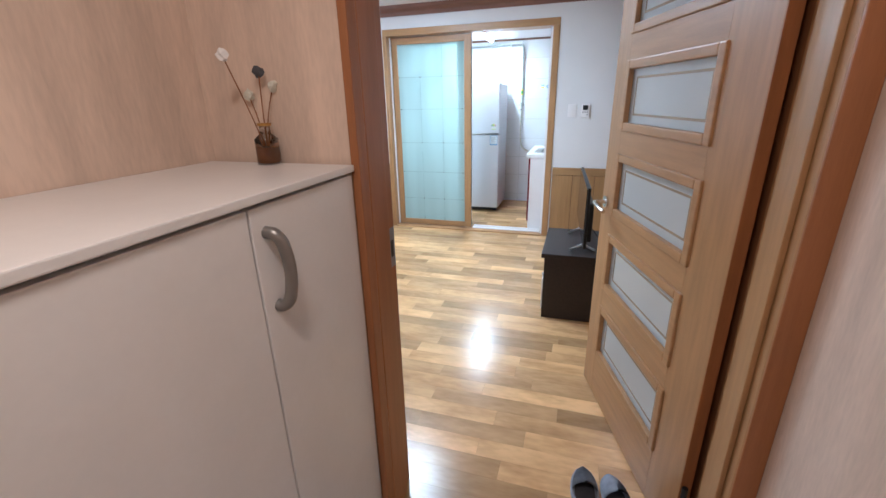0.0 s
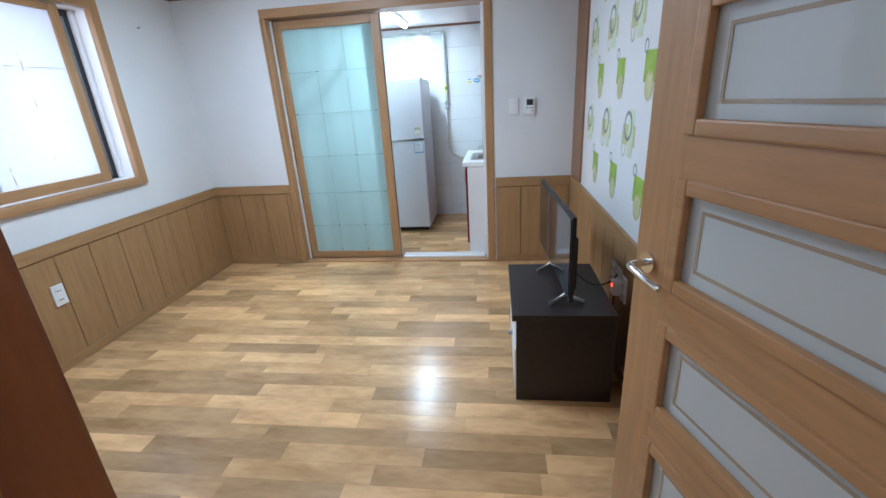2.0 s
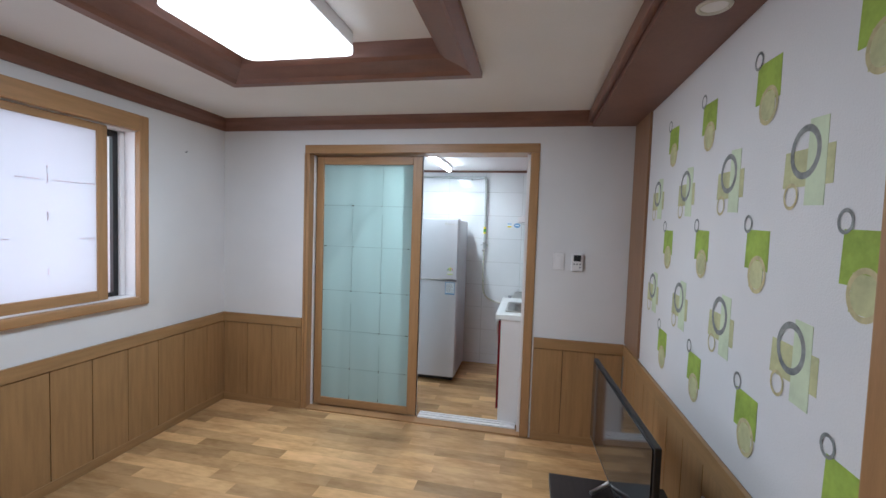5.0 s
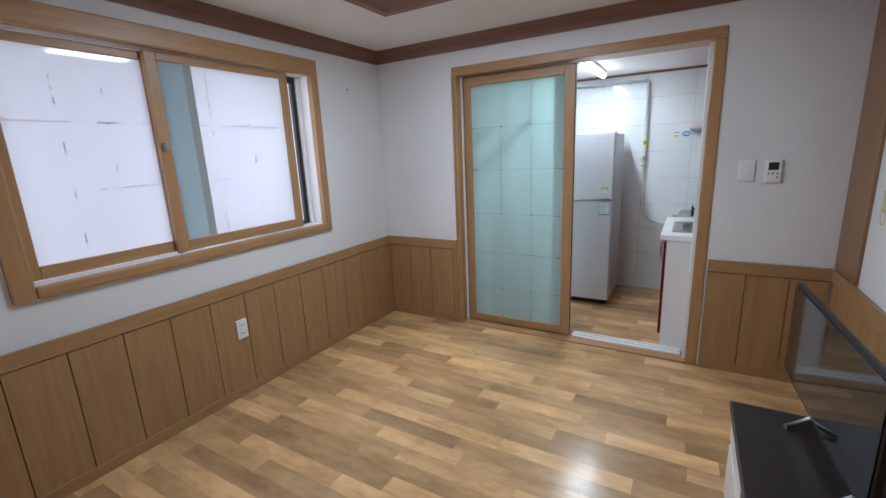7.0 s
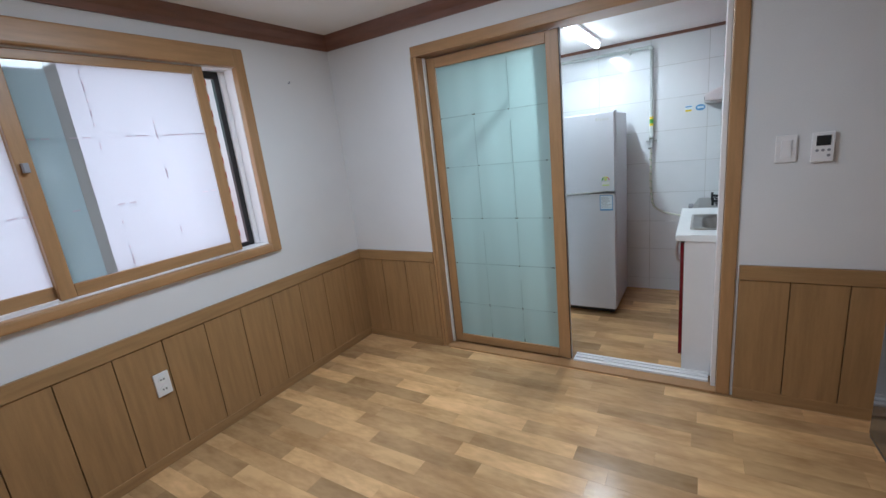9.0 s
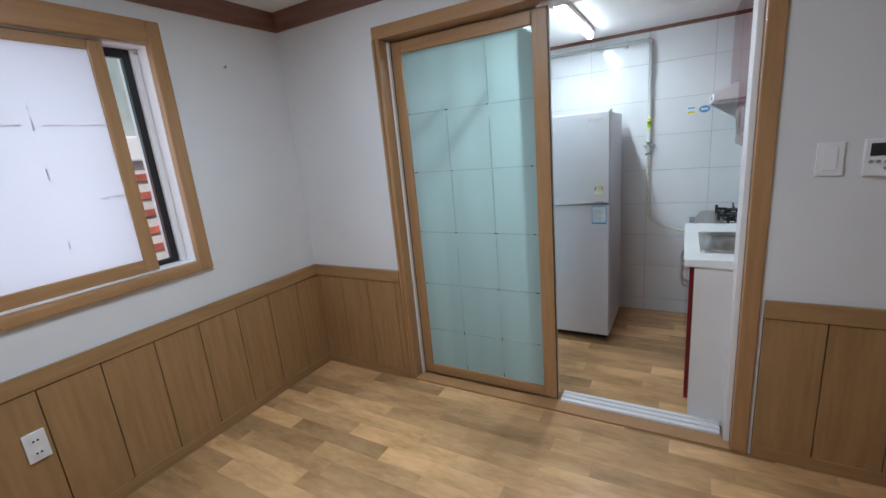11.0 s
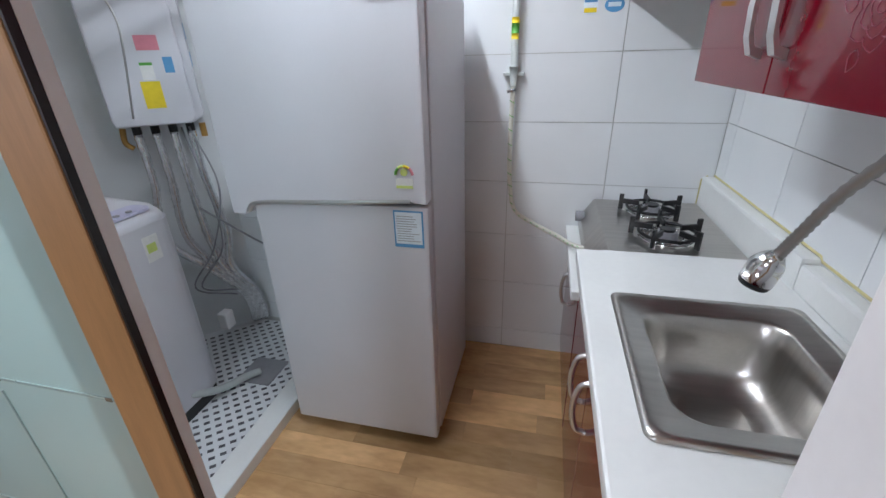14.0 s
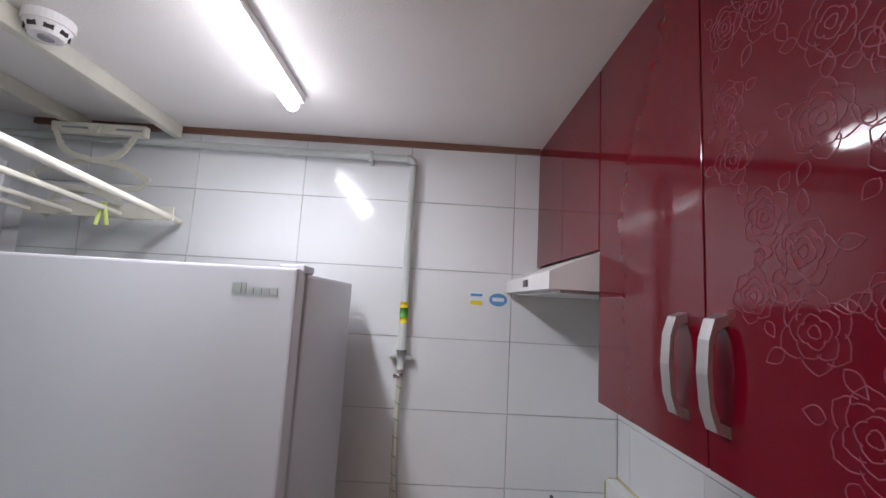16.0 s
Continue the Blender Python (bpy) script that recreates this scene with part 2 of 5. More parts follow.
def bend(pts, n=8):
    """A smooth curve through points."""
    p = [Vector(q) for q in pts]
    p = [2 * p[0] - p[1]] + p + [2 * p[-1] - p[-2]]
    out = []
    for i in range(1, len(p) - 2):
        for k in range(n):
            t = k / n
            out.append(0.5 * (2 * p[i] + (p[i + 1] - p[i - 1]) * t + (2 * p[i - 1] - 5 * p[i] + 4 * p[i + 1] - p[i + 2]) * t * t + (3 * p[i] - p[i - 1] - 3 * p[i + 1] + p[i + 2]) * t ** 3))
    return out + [p[-2]]


def prism(poly, lo, hi, axis='z', bm=None):
    """A polygon given by two coordinates, drawn out along an axis."""
    bm = bm or bmesh.new()
    put = {'z': lambda a, b, h: (a, b, h), 'y': lambda a, b, h: (a, h, b), 'x': lambda a, b, h: (h, a, b)}[axis]
    lo_v, hi_v = [bm.verts.new(put(a, b, lo)) for a, b in poly], [bm.verts.new(put(a, b, hi)) for a, b in poly]
    bm.faces.new(lo_v)
    bm.faces.new(hi_v[::-1])
    for i in range(len(poly)):
        j = (i + 1) % len(poly)
        bm.faces.new((lo_v[j], lo_v[i], hi_v[i], hi_v[j]))
    bmesh.ops.recalc_face_normals(bm, faces=bm.faces)
    return bm


def rounded(w, h, r, n=5, cx=0.0, cy=0.0):
    out = []
    for sx, sy, a in ((1, 1, 0), (-1, 1, 90), (-1, -1, 180), (1, -1, 270)):
        for k in range(n + 1):
            t = radians(a + 90 * k / n)
            out.append((cx + sx * (w / 2 - r) + r * math.cos(t), cy + sy * (h / 2 - r) + r * math.sin(t)))
    return out


def disc(bm, c, r, h, axis='z', n=24, r2=None):
    g = bmesh.ops.create_cone(bm, cap_ends=True, segments=n, radius1=r, radius2=r if r2 is None else r2, depth=h)["verts"]
    rot = {'z': Matrix(), 'x': Matrix.Rotation(radians(90), 4, 'Y'), 'y': Matrix.Rotation(radians(-90), 4, 'X')}[axis]
    bmesh.ops.transform(bm, matrix=Matrix.Translation(c) @ rot, verts=g)
    return bm


def D(*a, **k):
    return disc(bmesh.new(), *a, **k)


def mesh_of(name, bm, material):
    me = bpy.data.meshes.new(name)
    bm.to_mesh(me)
    bm.free()
    me.materials.append(material)
    return me


def part(name, bm, material, parent=None, label=""):
    ob = new(name, mesh_of(name, bm, material))
    if parent:
        ob.parent = parent
    return tagged(ob, label) if label else ob


def thing(name, label, category, group="", kind="", m=None):
    ob = new(name)
    ob.empty_display_size = 0.1
    if m:
        ob.matrix_world = m
    return tagged(ob, label, category, group, kind)


def struct(name, bm, material, label, category="wall"):
    return tagged(part(name, bm, material), label, category, "", "structure")


def turned(c, deg):
    return pose(c[0], c[1], c[2], 0, 0, deg)

# ---- setting ----
XL, XR, YN, YB, ZC = -2.2, 0.985, 1.42, 4.76, 2.335
KX, KY, KZ = 0.62, 6.37, 2.15
WET = -1.08

struct("floor", B(-2.6, 1.5, 1.3, 4.9, -0.12, -0.003), PLANKBASE, "subfloor under pale wood-look planks", "floor")
struct("floor_kitchen", B(WET, 0.8, 4.9, 6.6, -0.12, -0.003), PLANKBASE, "kitchen subfloor under wood-look planks", "floor")
struct("floor_entry", B(-0.6, 1.5, -1.2, 1.3, -0.14, -0.02), CEMENT, "grey entry floor below the door sill", "floor")
struct("floor_wet", B(-3.0, WET, 4.9, 6.6, -0.14, -0.03), TILE, "white mosaic floor with small dark dots", "floor")
# window wall with its opening, y 2.25..3.98, z 0.99..2.06
wl = bmesh.new()
box(wl, XL - 0.3, XL, 1.2, 2.25, 0, ZC + 0.2)
box(wl, XL - 0.3, XL, 3.98, 4.96, 0, ZC + 0.2)
box(wl, XL - 0.3, XL, 2.25, 3.98, 0, 0.99)
box(wl, XL - 0.3, XL, 2.25, 3.98, 2.06, ZC + 0.2)
struct("wall_west", wl, PAPER, "white papered wall with a sliding window")
wb = bmesh.new()
box(wb, XL, -1.44, YB, 4.95, 0, ZC + 0.2)
box(wb, 0.30, 1.3, YB, 4.95, 0, ZC + 0.2)
box(wb, -1.44, 0.30, YB, 4.95, 2.07, ZC + 0.2)
struct("wall_north", wb, PAPER, "white papered wall with a wide sliding doorway")
struct("wall_east", box(B(XR, XR + 0.2, 1.68, YB, 0, ZC + 0.2), 1.075, XR + 0.2, YN, 1.68, 0, ZC + 0.2), PAPER, "white wallpaper printed with green squares and rings")
ws = bmesh.new()
box(ws, -2.5, 0.015, 1.24, YN, 0, ZC + 0.2)
box(ws, 1.10, 1.5, 1.24, YN, 0, ZC + 0.2)
box(ws, 0.015, 1.10, 1.24, YN, 2.12, ZC + 0.2)
struct("wall_south", ws, PAPER, "white wall with the entry doorway")
we = bmesh.new()
box(we, -0.56, -0.398, -0.9, 1.24, -0.02, 2.5)
struct("wall_entry_west", we, ENTRYPAPER, "beige wood-grain papered entry wall")
struct("wall_entry_east", B(1.10, 1.3, -0.9, 1.24, -0.02, 2.5), ENTRYPAPER, "beige wood-grain papered entry wall")
struct("wall_entry_north", B(-0.398, 0.0495, 1.226, 1.239, 0.0, 2.32), ENTRYPAPER, "beige wood-grain papered strip beside the doorway")
struct("wall_entry_south", B(-0.56, 1.3, -1.1, -0.9, -0.02, 2.5), ENTRYPAPER, "plain beige entry wall")
struct("ceiling_entry", B(-0.52, 1.3, -1.1, 1.24, 2.32, 2.5), CEIL, "white entry ceiling", "ceiling")
cl = bmesh.new()
x0, x1, y0, y1 = -1.45, 0.0, 2.5, 3.92
box(cl, -2.3, x0, 1.2, 4.8, ZC, ZC + 0.04)
box(cl, x1, 1.1, 1.2, 4.8, ZC, ZC + 0.04)
box(cl, x0, x1, 1.2, y0, ZC, ZC + 0.04)
box(cl, x0, x1, y1, 4.8, ZC, ZC + 0.04)
box(cl, x0 - 0.1, x1 + 0.1, y0 - 0.1, y1 + 0.1, ZC + 0.10, ZC + 0.13)
struct("ceiling", cl, CEIL, "white papered ceiling with a raised tray", "ceiling")


def ring_trim(x0, x1, y0, y1, prof):
    """Four mitred lengths round a rectangle; prof: (inward, height) points."""
    bm = bmesh.new()
    c = [(x0, y0, 1, 1), (x1, y0, -1, 1), (x1, y1, -1, -1), (x0, y1, 1, -1)]
    loops = [[bm.verts.new((x + sx * a, y + sy * a, z)) for a, z in prof] for x, y, sx, sy in c]
    n = len(prof)
    for i in range(4):
        for k in range(n):
            bm.faces.new((loops[i][k], loops[(i + 1) % 4][k], loops[(i + 1) % 4][(k + 1) % n], loops[i][(k + 1) % n]))
    bmesh.ops.recalc_face_normals(bm, faces=bm.faces)
    return bm


struct("trim_tray", ring_trim(x0, x1, y0, y1, [(-0.02, ZC), (-0.02, ZC - 0.03), (0.03, ZC - 0.03), (0.05, ZC - 0.012), (0.09, ZC + 0.0), (0.15, ZC + 0.015), (0.17, ZC + 0.03), (0.19, ZC + 0.10), (0.0, ZC + 0.10)]), CROWN, "dark brown moulding round the ceiling tray", "trim")
struct("trim_crown", ring_trim(XL, XR, YN, YB, [(0, ZC), (0, ZC - 0.095), (0.012, ZC - 0.095), (0.02, ZC - 0.06), (0.045, ZC - 0.03), (0.055, ZC)]), CROWN, "dark brown crown moulding", "trim")
struct("trim_soffit", B(0.69, XR, YN, YB, ZC - 0.10, ZC - 0.003, bevel=0.004), CROWN, "brown wooden ceiling soffit above the printed wall", "trim")
struct("trim_soffit_lip", B(0.66, 0.69, YN, YB, ZC - 0.075, ZC - 0.003, bevel=0.006), CROWN, "brown lip along the soffit", "trim")
struct("trim_corner_panel", B(0.970, XR, 4.40, 4.758, 0.75, ZC - 0.10, bevel=0.003), CORNER, "brown wooden corner lining", "trim")

struct("trim_lining", B(1.060, 1.0745, YN + 0.013, 1.654, 0.0, ZC - 0.1), JAMB, "dark brown lining in the gap behind the door", "trim")
struct("trim_casing", B(0.969, 1.074, 1.655, 1.679, 0.0, ZC - 0.1, bevel=0.003), JAMB, "dark brown casing behind the open door", "trim")

# kitchen shell; the outer wall runs at a slant
OC, OD, ON = Vector((-1.64, KY, 0)), Vector((0.76, 0.65, 0)), Vector((0.65, -0.76, 0))
SL = Matrix(((0.76, 0.65, 0, OC.x), (0.65, -0.76, 0, OC.y), (0, 0, 1, 0), (0, 0, 0, 1)))


def slant(bm):
    """From along, out and up on the slanted wall to the world."""
    bmesh.ops.transform(bm, matrix=SL, verts=bm.verts)
    bmesh.ops.recalc_face_normals(bm, faces=bm.faces)
    return bm


struct("wall_kitchen_north", B(-1.75, 0.8, KY, KY + 0.15, -0.1, 2.4), GROUT, "kitchen wall of large white tiles")
struct("wall_kitchen_east", B(KX, KX + 0.15, 4.95, KY, -0.1, 2.4), GROUT, "kitchen wall of large white tiles beside the sink")
kw = bmesh.new()
box(kw, -0.68, 0.1, -0.2, 0, -0.1, 2.4)
box(kw, -1.9, -1.22, -0.2, 0, -0.1, 2.4)
box(kw, -1.22, -0.68, -0.2, 0, -0.1, 0.95)
box(kw, -1.22, -0.68, -0.2, 0, 1.9, 2.4)
struct("wall_kitchen_west", slant(kw), TILE, "slanted white tiled wall with a small window")
struct("wall_laundry_end", B(-3.1, -2.9, 4.7, 5.5, -0.1, 2.4), TILE, "plain white laundry corner wall")
struct("wall_laundry_south", B(-3.1, XL - 0.3, 4.8, 4.95, -0.1, 2.4), TILE, "plain white laundry wall")
struct("ceiling_kitchen", B(-3.1, 0.8, 4.95, 6.6, KZ, KZ + 0.1), CEIL, "white kitchen ceiling", "ceiling")
struct("trim_kitchen", B(-1.64, 0.30, KY - 0.022, KY - 0.003, KZ - 0.022, KZ), CROWN, "thin brown ceiling trim over white tiles", "trim")
struct("trim_curb", B(WET - 0.05, WET + 0.05, 4.95, KY - 0.004, -0.06, 0.05, bevel=0.006), COUNTER, "white curb at the edge of the laundry floor", "trim")
struct("door_sill", B(-0.508, 0.25, 4.835, 4.935, -0.01, 0.022, bevel=0.004), PVC, "white plastic double-track door sill", "sill")
rails = bmesh.new()
for yy in (4.862, 4.90):
    box(rails, -0.50, 0.25, yy - 0.004, yy + 0.004, 0.02, 0.032)
part("track", rails, PVC, bpy.data.objects["door_sill"])

# wainscot: rail, base and panels
def wainscot(name, along, a0, a1, face, out, pitch, start):
    w = thing(name, "oak-look wainscot panels under a plain rail", "wainscot", "", "structure")
    def bx(p, q, d0, d1, z0, z1, bev=0.0):
        lo, hi = sorted((face + out * d0, face + out * d1))
        return B(lo, hi, p, q, z0, z1, bevel=bev) if along == 'y' else B(p, q, lo, hi, z0, z1, bevel=bev)
    part("backing", bx(a0, a1, 0.001, 0.006, 0.0, 0.74), GROOVE, w)
    part("rail", bx(a0, a1, 0.006, 0.024, 0.67, 0.745, 0.003), OAKH, w)
    part("base", bx(a0, a1, 0.006, 0.02, 0.0, 0.06, 0.003), OAKH, w)
    p = start
    while p > a0:
        p -= pitch
    shared = {}
    while p < a1:
        lo, hi = max(p, a0) + 0.002, min(p + pitch, a1) - 0.002
        if hi - lo > 0.02:
            part("panel", bx(lo, hi, 0.006, 0.016, 0.055, 0.666, 0.002), OAK, w)
        p += pitch
    return w


wainscot("wainscot_west", 'y', YN, YB, XL, 1, 0.225, 2.306)
wainscot("wainscot_north_west", 'x', XL + 0.02, -1.468, YB, -1, 0.225, -1.96)
wainscot("wainscot_north_east", 'x', 0.36, XR - 0.02, YB, -1, 0.216, 0.565)
wainscot("wainscot_east", 'y', 1.68, YB - 0.024, XR, -1, 0.21, 2.742)

# ---- sliding doorway ----
df = thing("doorway_frame", "oak-look frame of the sliding doorway", "door frame", "", "structure")
part("jamb", B(-1.467, -1.449, YB - 0.016, 4.955, 0, 2.06, bevel=0.004), FRAME, df)
part("jamb", B(-1.4485, -1.425, YB - 0.010, 4.955, 0, 2.06, bevel=0.004), FRAME, df)
part("jamb", B(0.285, 0.348, YB - 0.010, 4.955, 0, 2.06, bevel=0.006), FRAME, df)
part("head", B(-1.467, 0.348, YB - 0.010, 4.955, 2.06, 2.125, bevel=0.006), FRAMEH, df)
part("channel", B(-1.424, -1.412, 4.822, 4.842, 0.0, 2.055), PVC, df, "white plastic channel")
part("channel", B(0.262, 0.284, 4.80, 4.945, 0.0, 2.055, bevel=0.003), PVC, df, "white plastic channel")
part("sill_board", B(-1.425, 0.285, 4.745, 4.832, -0.004, 0.012, bevel=0.003), FRAMEH, df)


def sliding_leaf(x0, x1, y0, y1, label, edge=BLACK, st=FRAME):
    d = thing("sliding_door", label, "door", "sliding door leaves")
    w = 0.075
    zb, zt = 0.014, 2.05
    part("stile", B(x0, x0 + w * 0.8, y0, y1, zb, zt, bevel=0.004), FRAME, d)
    part("stile", B(x1 - w, x1, y0, y1, zb, zt, bevel=0.004), st, d)
    part("edge_strip", B(x1 + 0.0005, x1 + 0.004, y0 + 0.002, y0 + 0.012, zb, zt), edge, d, "thin edge seal")
    part("edge_cap", B(x1 + 0.0005, x1 + 0.004, y0 + 0.0125, y1, zb, zt), PVC, d, "white edge cap")
    part("rail", B(x0 + w * 0.8, x1 - w, y0, y1, 1.985, zt, bevel=0.004), FRAMEH, d)
    part("rail", B(x0 + w * 0.8, x1 - w, y0, y1, zb, 0.075, bevel=0.004), FRAMEH, d)
    ym = (y0 + y1) / 2
    pane = part("pane", B(x0 + w * 0.8, x1 - w, ym - 0.003, ym + 0.003, 0.075, 1.985), GLASS_GREEN, d, "frosted green pane with clear grid lines")
    pane.visible_shadow = False
    g0, g1 = x0 + w * 0.8, x1 - w
    rnd = random.Random(4)
    levels = (0.33, 0.64, 0.97, 1.33, 1.66)
    for z in levels:
        bm = bmesh.new()
        x = g0
        while x < g1 - 0.01:
            l = rnd.choice((0.12, 0.2, 0.27))
            if rnd.random() < 0.88:
                h = rnd.choice((0.0016, 0.0022, 0.003))
                box(bm, x, min(x + l, g1), ym - 0.0052, ym - 0.0035, z - h, z + h)
            x += l + 0.003
        part("clear_line", bm, LINE, pane)
        tick = bmesh.new()
        for x in (g0 + 0.006, g1 - 0.03, g0 + 0.25 + rnd.uniform(-0.01, 0.01), g0 + 0.49):
            if rnd.random() < 0.7:
                w2 = rnd.choice((0.008, 0.012, 0.022))
                box(tick, x, x + w2, ym - 0.0058, ym - 0.0053, z - 0.0035, z + 0.0035)
        part("clear_tick", tick, TICK, pane)
    for x in (g0 + 0.25, g0 + 0.50):
        bm = bmesh.new()
        for za, zb in zip((0.085,) + levels, levels + (1.975,)):
            if rnd.random() < 0.7:
                box(bm, x - 0.0016, x + 0.0016, ym - 0.0052, ym - 0.0035, za + 0.006, zb - rnd.uniform(0.006, 0.1))
        part("clear_line", bm, LINE, pane)
        tick = B(x - 0.003, x + 0.003, ym - 0.0058, ym - 0.0053, 0.08, 0.105)
        box(tick, x - 0.003, x + 0.003, ym - 0.0058, ym - 0.0053, levels[0] - 0.012, levels[0] + 0.01)
        part("clear_tick", tick, TICK, pane)
    return d


sliding_leaf(-1.408, -0.528, 4.845, 4.875, "oak-framed sliding door with frosted green glass, pushed open")
sliding_leaf(-1.40, -0.59, 4.885, 4.92, "oak-framed sliding door behind the open leaf", PVC, PVC)

# ---- window ----
wd = thing("window_1", "oak-framed sliding window with frosted panes, slightly open", "window", "", "structure")
fx = XL
part("trim", B(fx - 0.02, fx + 0.024, 3.965, 4.03, 0.935, 2.165, bevel=0.008), FRAME, wd)
part("trim", B(fx - 0.02, fx + 0.024, 2.18, 2.26, 0.935, 2.165, bevel=0.008), FRAME, wd)
part("trim", B(fx - 0.02, fx + 0.029, 2.26, 3.965, 2.06, 2.165, bevel=0.01), FRAMEH, wd)
part("sill", B(fx - 0.02, fx + 0.032, 2.26, 3.965, 0.938, 0.992, bevel=0.012), FRAMEH, wd)
part("liner", B(fx - 0.30, fx - 0.021, 3.966, 3.985, 0.98, 2.07), PVC, wd, "white plastic window lining")
part("liner", B(fx - 0.30, fx - 0.021, 2.245, 2.264, 0.98, 2.07), PVC, wd)
part("liner", B(fx - 0.30, fx - 0.021, 2.264, 3.966, 0.98, 0.993), PVC, wd)
part("liner", B(fx - 0.30, fx - 0.021, 2.264, 3.966, 2.057, 2.07), PVC, wd)


def sash(parent, x, y0, y1, z0, z1, mf, mh, glass, lines, w=0.06, t=0.03):
    s = part("sash", B(x - t, x, y0, y0 + w, z0, z1, bevel=0.004), mf, parent)
    part("stile", B(x - t, x, y1 - w, y1, z0, z1, bevel=0.004), mf, s)
    part("rail", B(x - t, x, y0 + w, y1 - w, z1 - w * 0.7, z1, bevel=0.004), mh, s)
    part("rail", B(x - t, x, y0 + w, y1 - w, z0, z0 + w, bevel=0.004), mh, s)
    p = part("pane", B(x - t / 2 - 0.003, x - t / 2 + 0.003, y0 + w, y1 - w, z0 + w, z1 - w * 0.7), glass, s)
    p.visible_shadow = False
    if lines:
        rnd = random.Random(int(y0 * 100))
        for k in (1, 2):
            z = z0 + w + (z1 - z0 - 1.7 * w) * k / 3
            bm = bmesh.new()
            y = y0 + w
            while y < y1 - w - 0.02:
                l = rnd.choice((0.03, 0.06, 0.1))
                if rnd.random() < 0.6:
                    box(bm, x - t / 2 + 0.0035, x - t / 2 + 0.005, y, min(y + l, y1 - w), z - 0.003, z + 0.003)
                y += l + 0.02
            part("clear_line", bm, LINEW, s)
        for k in (1, 2):
            y = y0 + w + (y1 - y0 - 2 * w) * k / 3
            bm = bmesh.new()
            z = z0 + w + 0.02
            while z < z1 - w:
                l = rnd.choice((0.015, 0.03, 0.05))
                if rnd.random() < 0.45:
                    box(bm, x - t / 2 + 0.0035, x - t / 2 + 0.005, y - 0.003, y + 0.003, z, min(z + l, z1 - w))
                z += l + 0.03
            part("clear_line", bm, LINEW, s)
    return s


sash(wd, fx - 0.055, 2.25, 2.95, 1.005, 2.052, FRAME, FRAMEH, GLASS_WIN, True)
sash(wd, fx - 0.02, 2.89, 3.785, 1.0, 2.055, FRAME, FRAMEH, GLASS_WIN, True)
part("latch", B(fx - 0.02, fx + 0.012, 2.905, 2.925, 1.56, 1.60, bevel=0.003), GREY, wd, "small grey window latch")
outer = thing("window_outer", "white plastic outer window with a dark screen frame", "window", "", "structure")
sash(outer, fx - 0.20, 2.25, 3.15, 1.0, 2.055, PVC, PVC, CLEAR, False, w=0.045)
part("screen_frame", B(fx - 0.145, fx - 0.12, 3.902, 3.936, 0.995, 2.055), BLACK, outer, "black screen frame")
part("screen_rail", B(fx - 0.145, fx - 0.12, 3.16, 3.9015, 2.015, 2.055), BLACK, outer)
part("screen_rail", B(fx - 0.145, fx - 0.12, 3.16, 3.9015, 0.995, 1.02), BLACK, outer)
part("side_channel", B(fx - 0.20, fx - 0.10, 3.937, 3.9655, 0.995, 2.055, bevel=0.004), PVC, outer, "white plastic side channel")
part("track", B(fx - 0.054, fx - 0.022, 2.27, 2.88, 0.9935, 1.004), PVC, outer, "white window track")
# added sheets: painted tint of the doubled glass, painted shadow of the outer stile
part("overlap_pane", B(fx - 0.0315, fx - 0.0305, 2.952, 3.085, 1.062, 2.012), LAP_TINT, outer, "greenish sheet imitating the outer sash showing through")
part("overlap_stile", B(fx - 0.0315, fx - 0.0305, 3.0855, 3.13, 1.062, 2.012), STILE_SHADE, outer)

# ---- entry door ----
ef = thing("entry_frame", "reddish-brown wooden entry door frame", "door frame", "", "structure")
part("architrave", B(0.05, 0.074, 1.213, 1.2615, -0.02, 2.06, bevel=0.004), JAMB, ef)
part("jamb", B(0.02, 0.06, 1.262, YN + 0.012, -0.02, 2.06, bevel=0.006), JAMB, ef)
part("stop", B(0.06, 0.075, 1.262, 1.365, 0, 2.05, bevel=0.003), JAMB, ef)
part("jamb", B(1.048, 1.099, 1.222, YN - 0.002, -0.02, 2.06, bevel=0.006), FRAME, ef)
part("stop", B(1.034, 1.0475, 1.262, 1.365, 0, 2.05, bevel=0.003), FRAME, ef)
part("outer_edge", B(1.046, 1.0995, 1.212, 1.2215, -0.02, 2.06, bevel=0.003), JAMB, ef)
part("head", B(0.02, 1.099, 1.222, YN + 0.012, 2.06, 2.13, bevel=0.006), JAMB, ef)
part("strike_plate", B(0.059, 0.0615, 1.385, 1.425, 0.93, 1.06), GREY, ef, "steel strike plate")
part("strike_hole", B(0.0612, 0.0622, 1.395, 1.413, 0.965, 1.02), BLACK, ef)
HX, HY = 1.0174, 1.4247
ang = math.degrees(math.atan2(0.81, -0.249))
door = thing("door_1", "oak-look door with five frosted panes, standing open", "door", "", "", pose(HX, HY, 0, 0, 0, ang))
# local: x from hinge to free edge, room-side face towards +y
LW, TH = 0.921, 0.036
PX0, PX1 = 0.182, 0.793
rows = [(0.24, 0.489), (0.598, 0.846), (0.953, 1.20), (1.31, 1.557), (1.667, 1.914)]
part("hinge_edge", B(-0.003, -0.0005, -TH / 2, TH / 2, 0.012, 2.045), JAMB, door, "darker reddish door edge")
part("stile", B(0, PX0, -TH / 2, TH / 2, 0.012, 2.045, bevel=0.002), FRAME, door)
part("stile", B(PX1, LW, -TH / 2, TH / 2, 0.012, 2.045, bevel=0.002), FRAME, door)
zs = [0.012] + [v for r in rows for v in r] + [2.045]
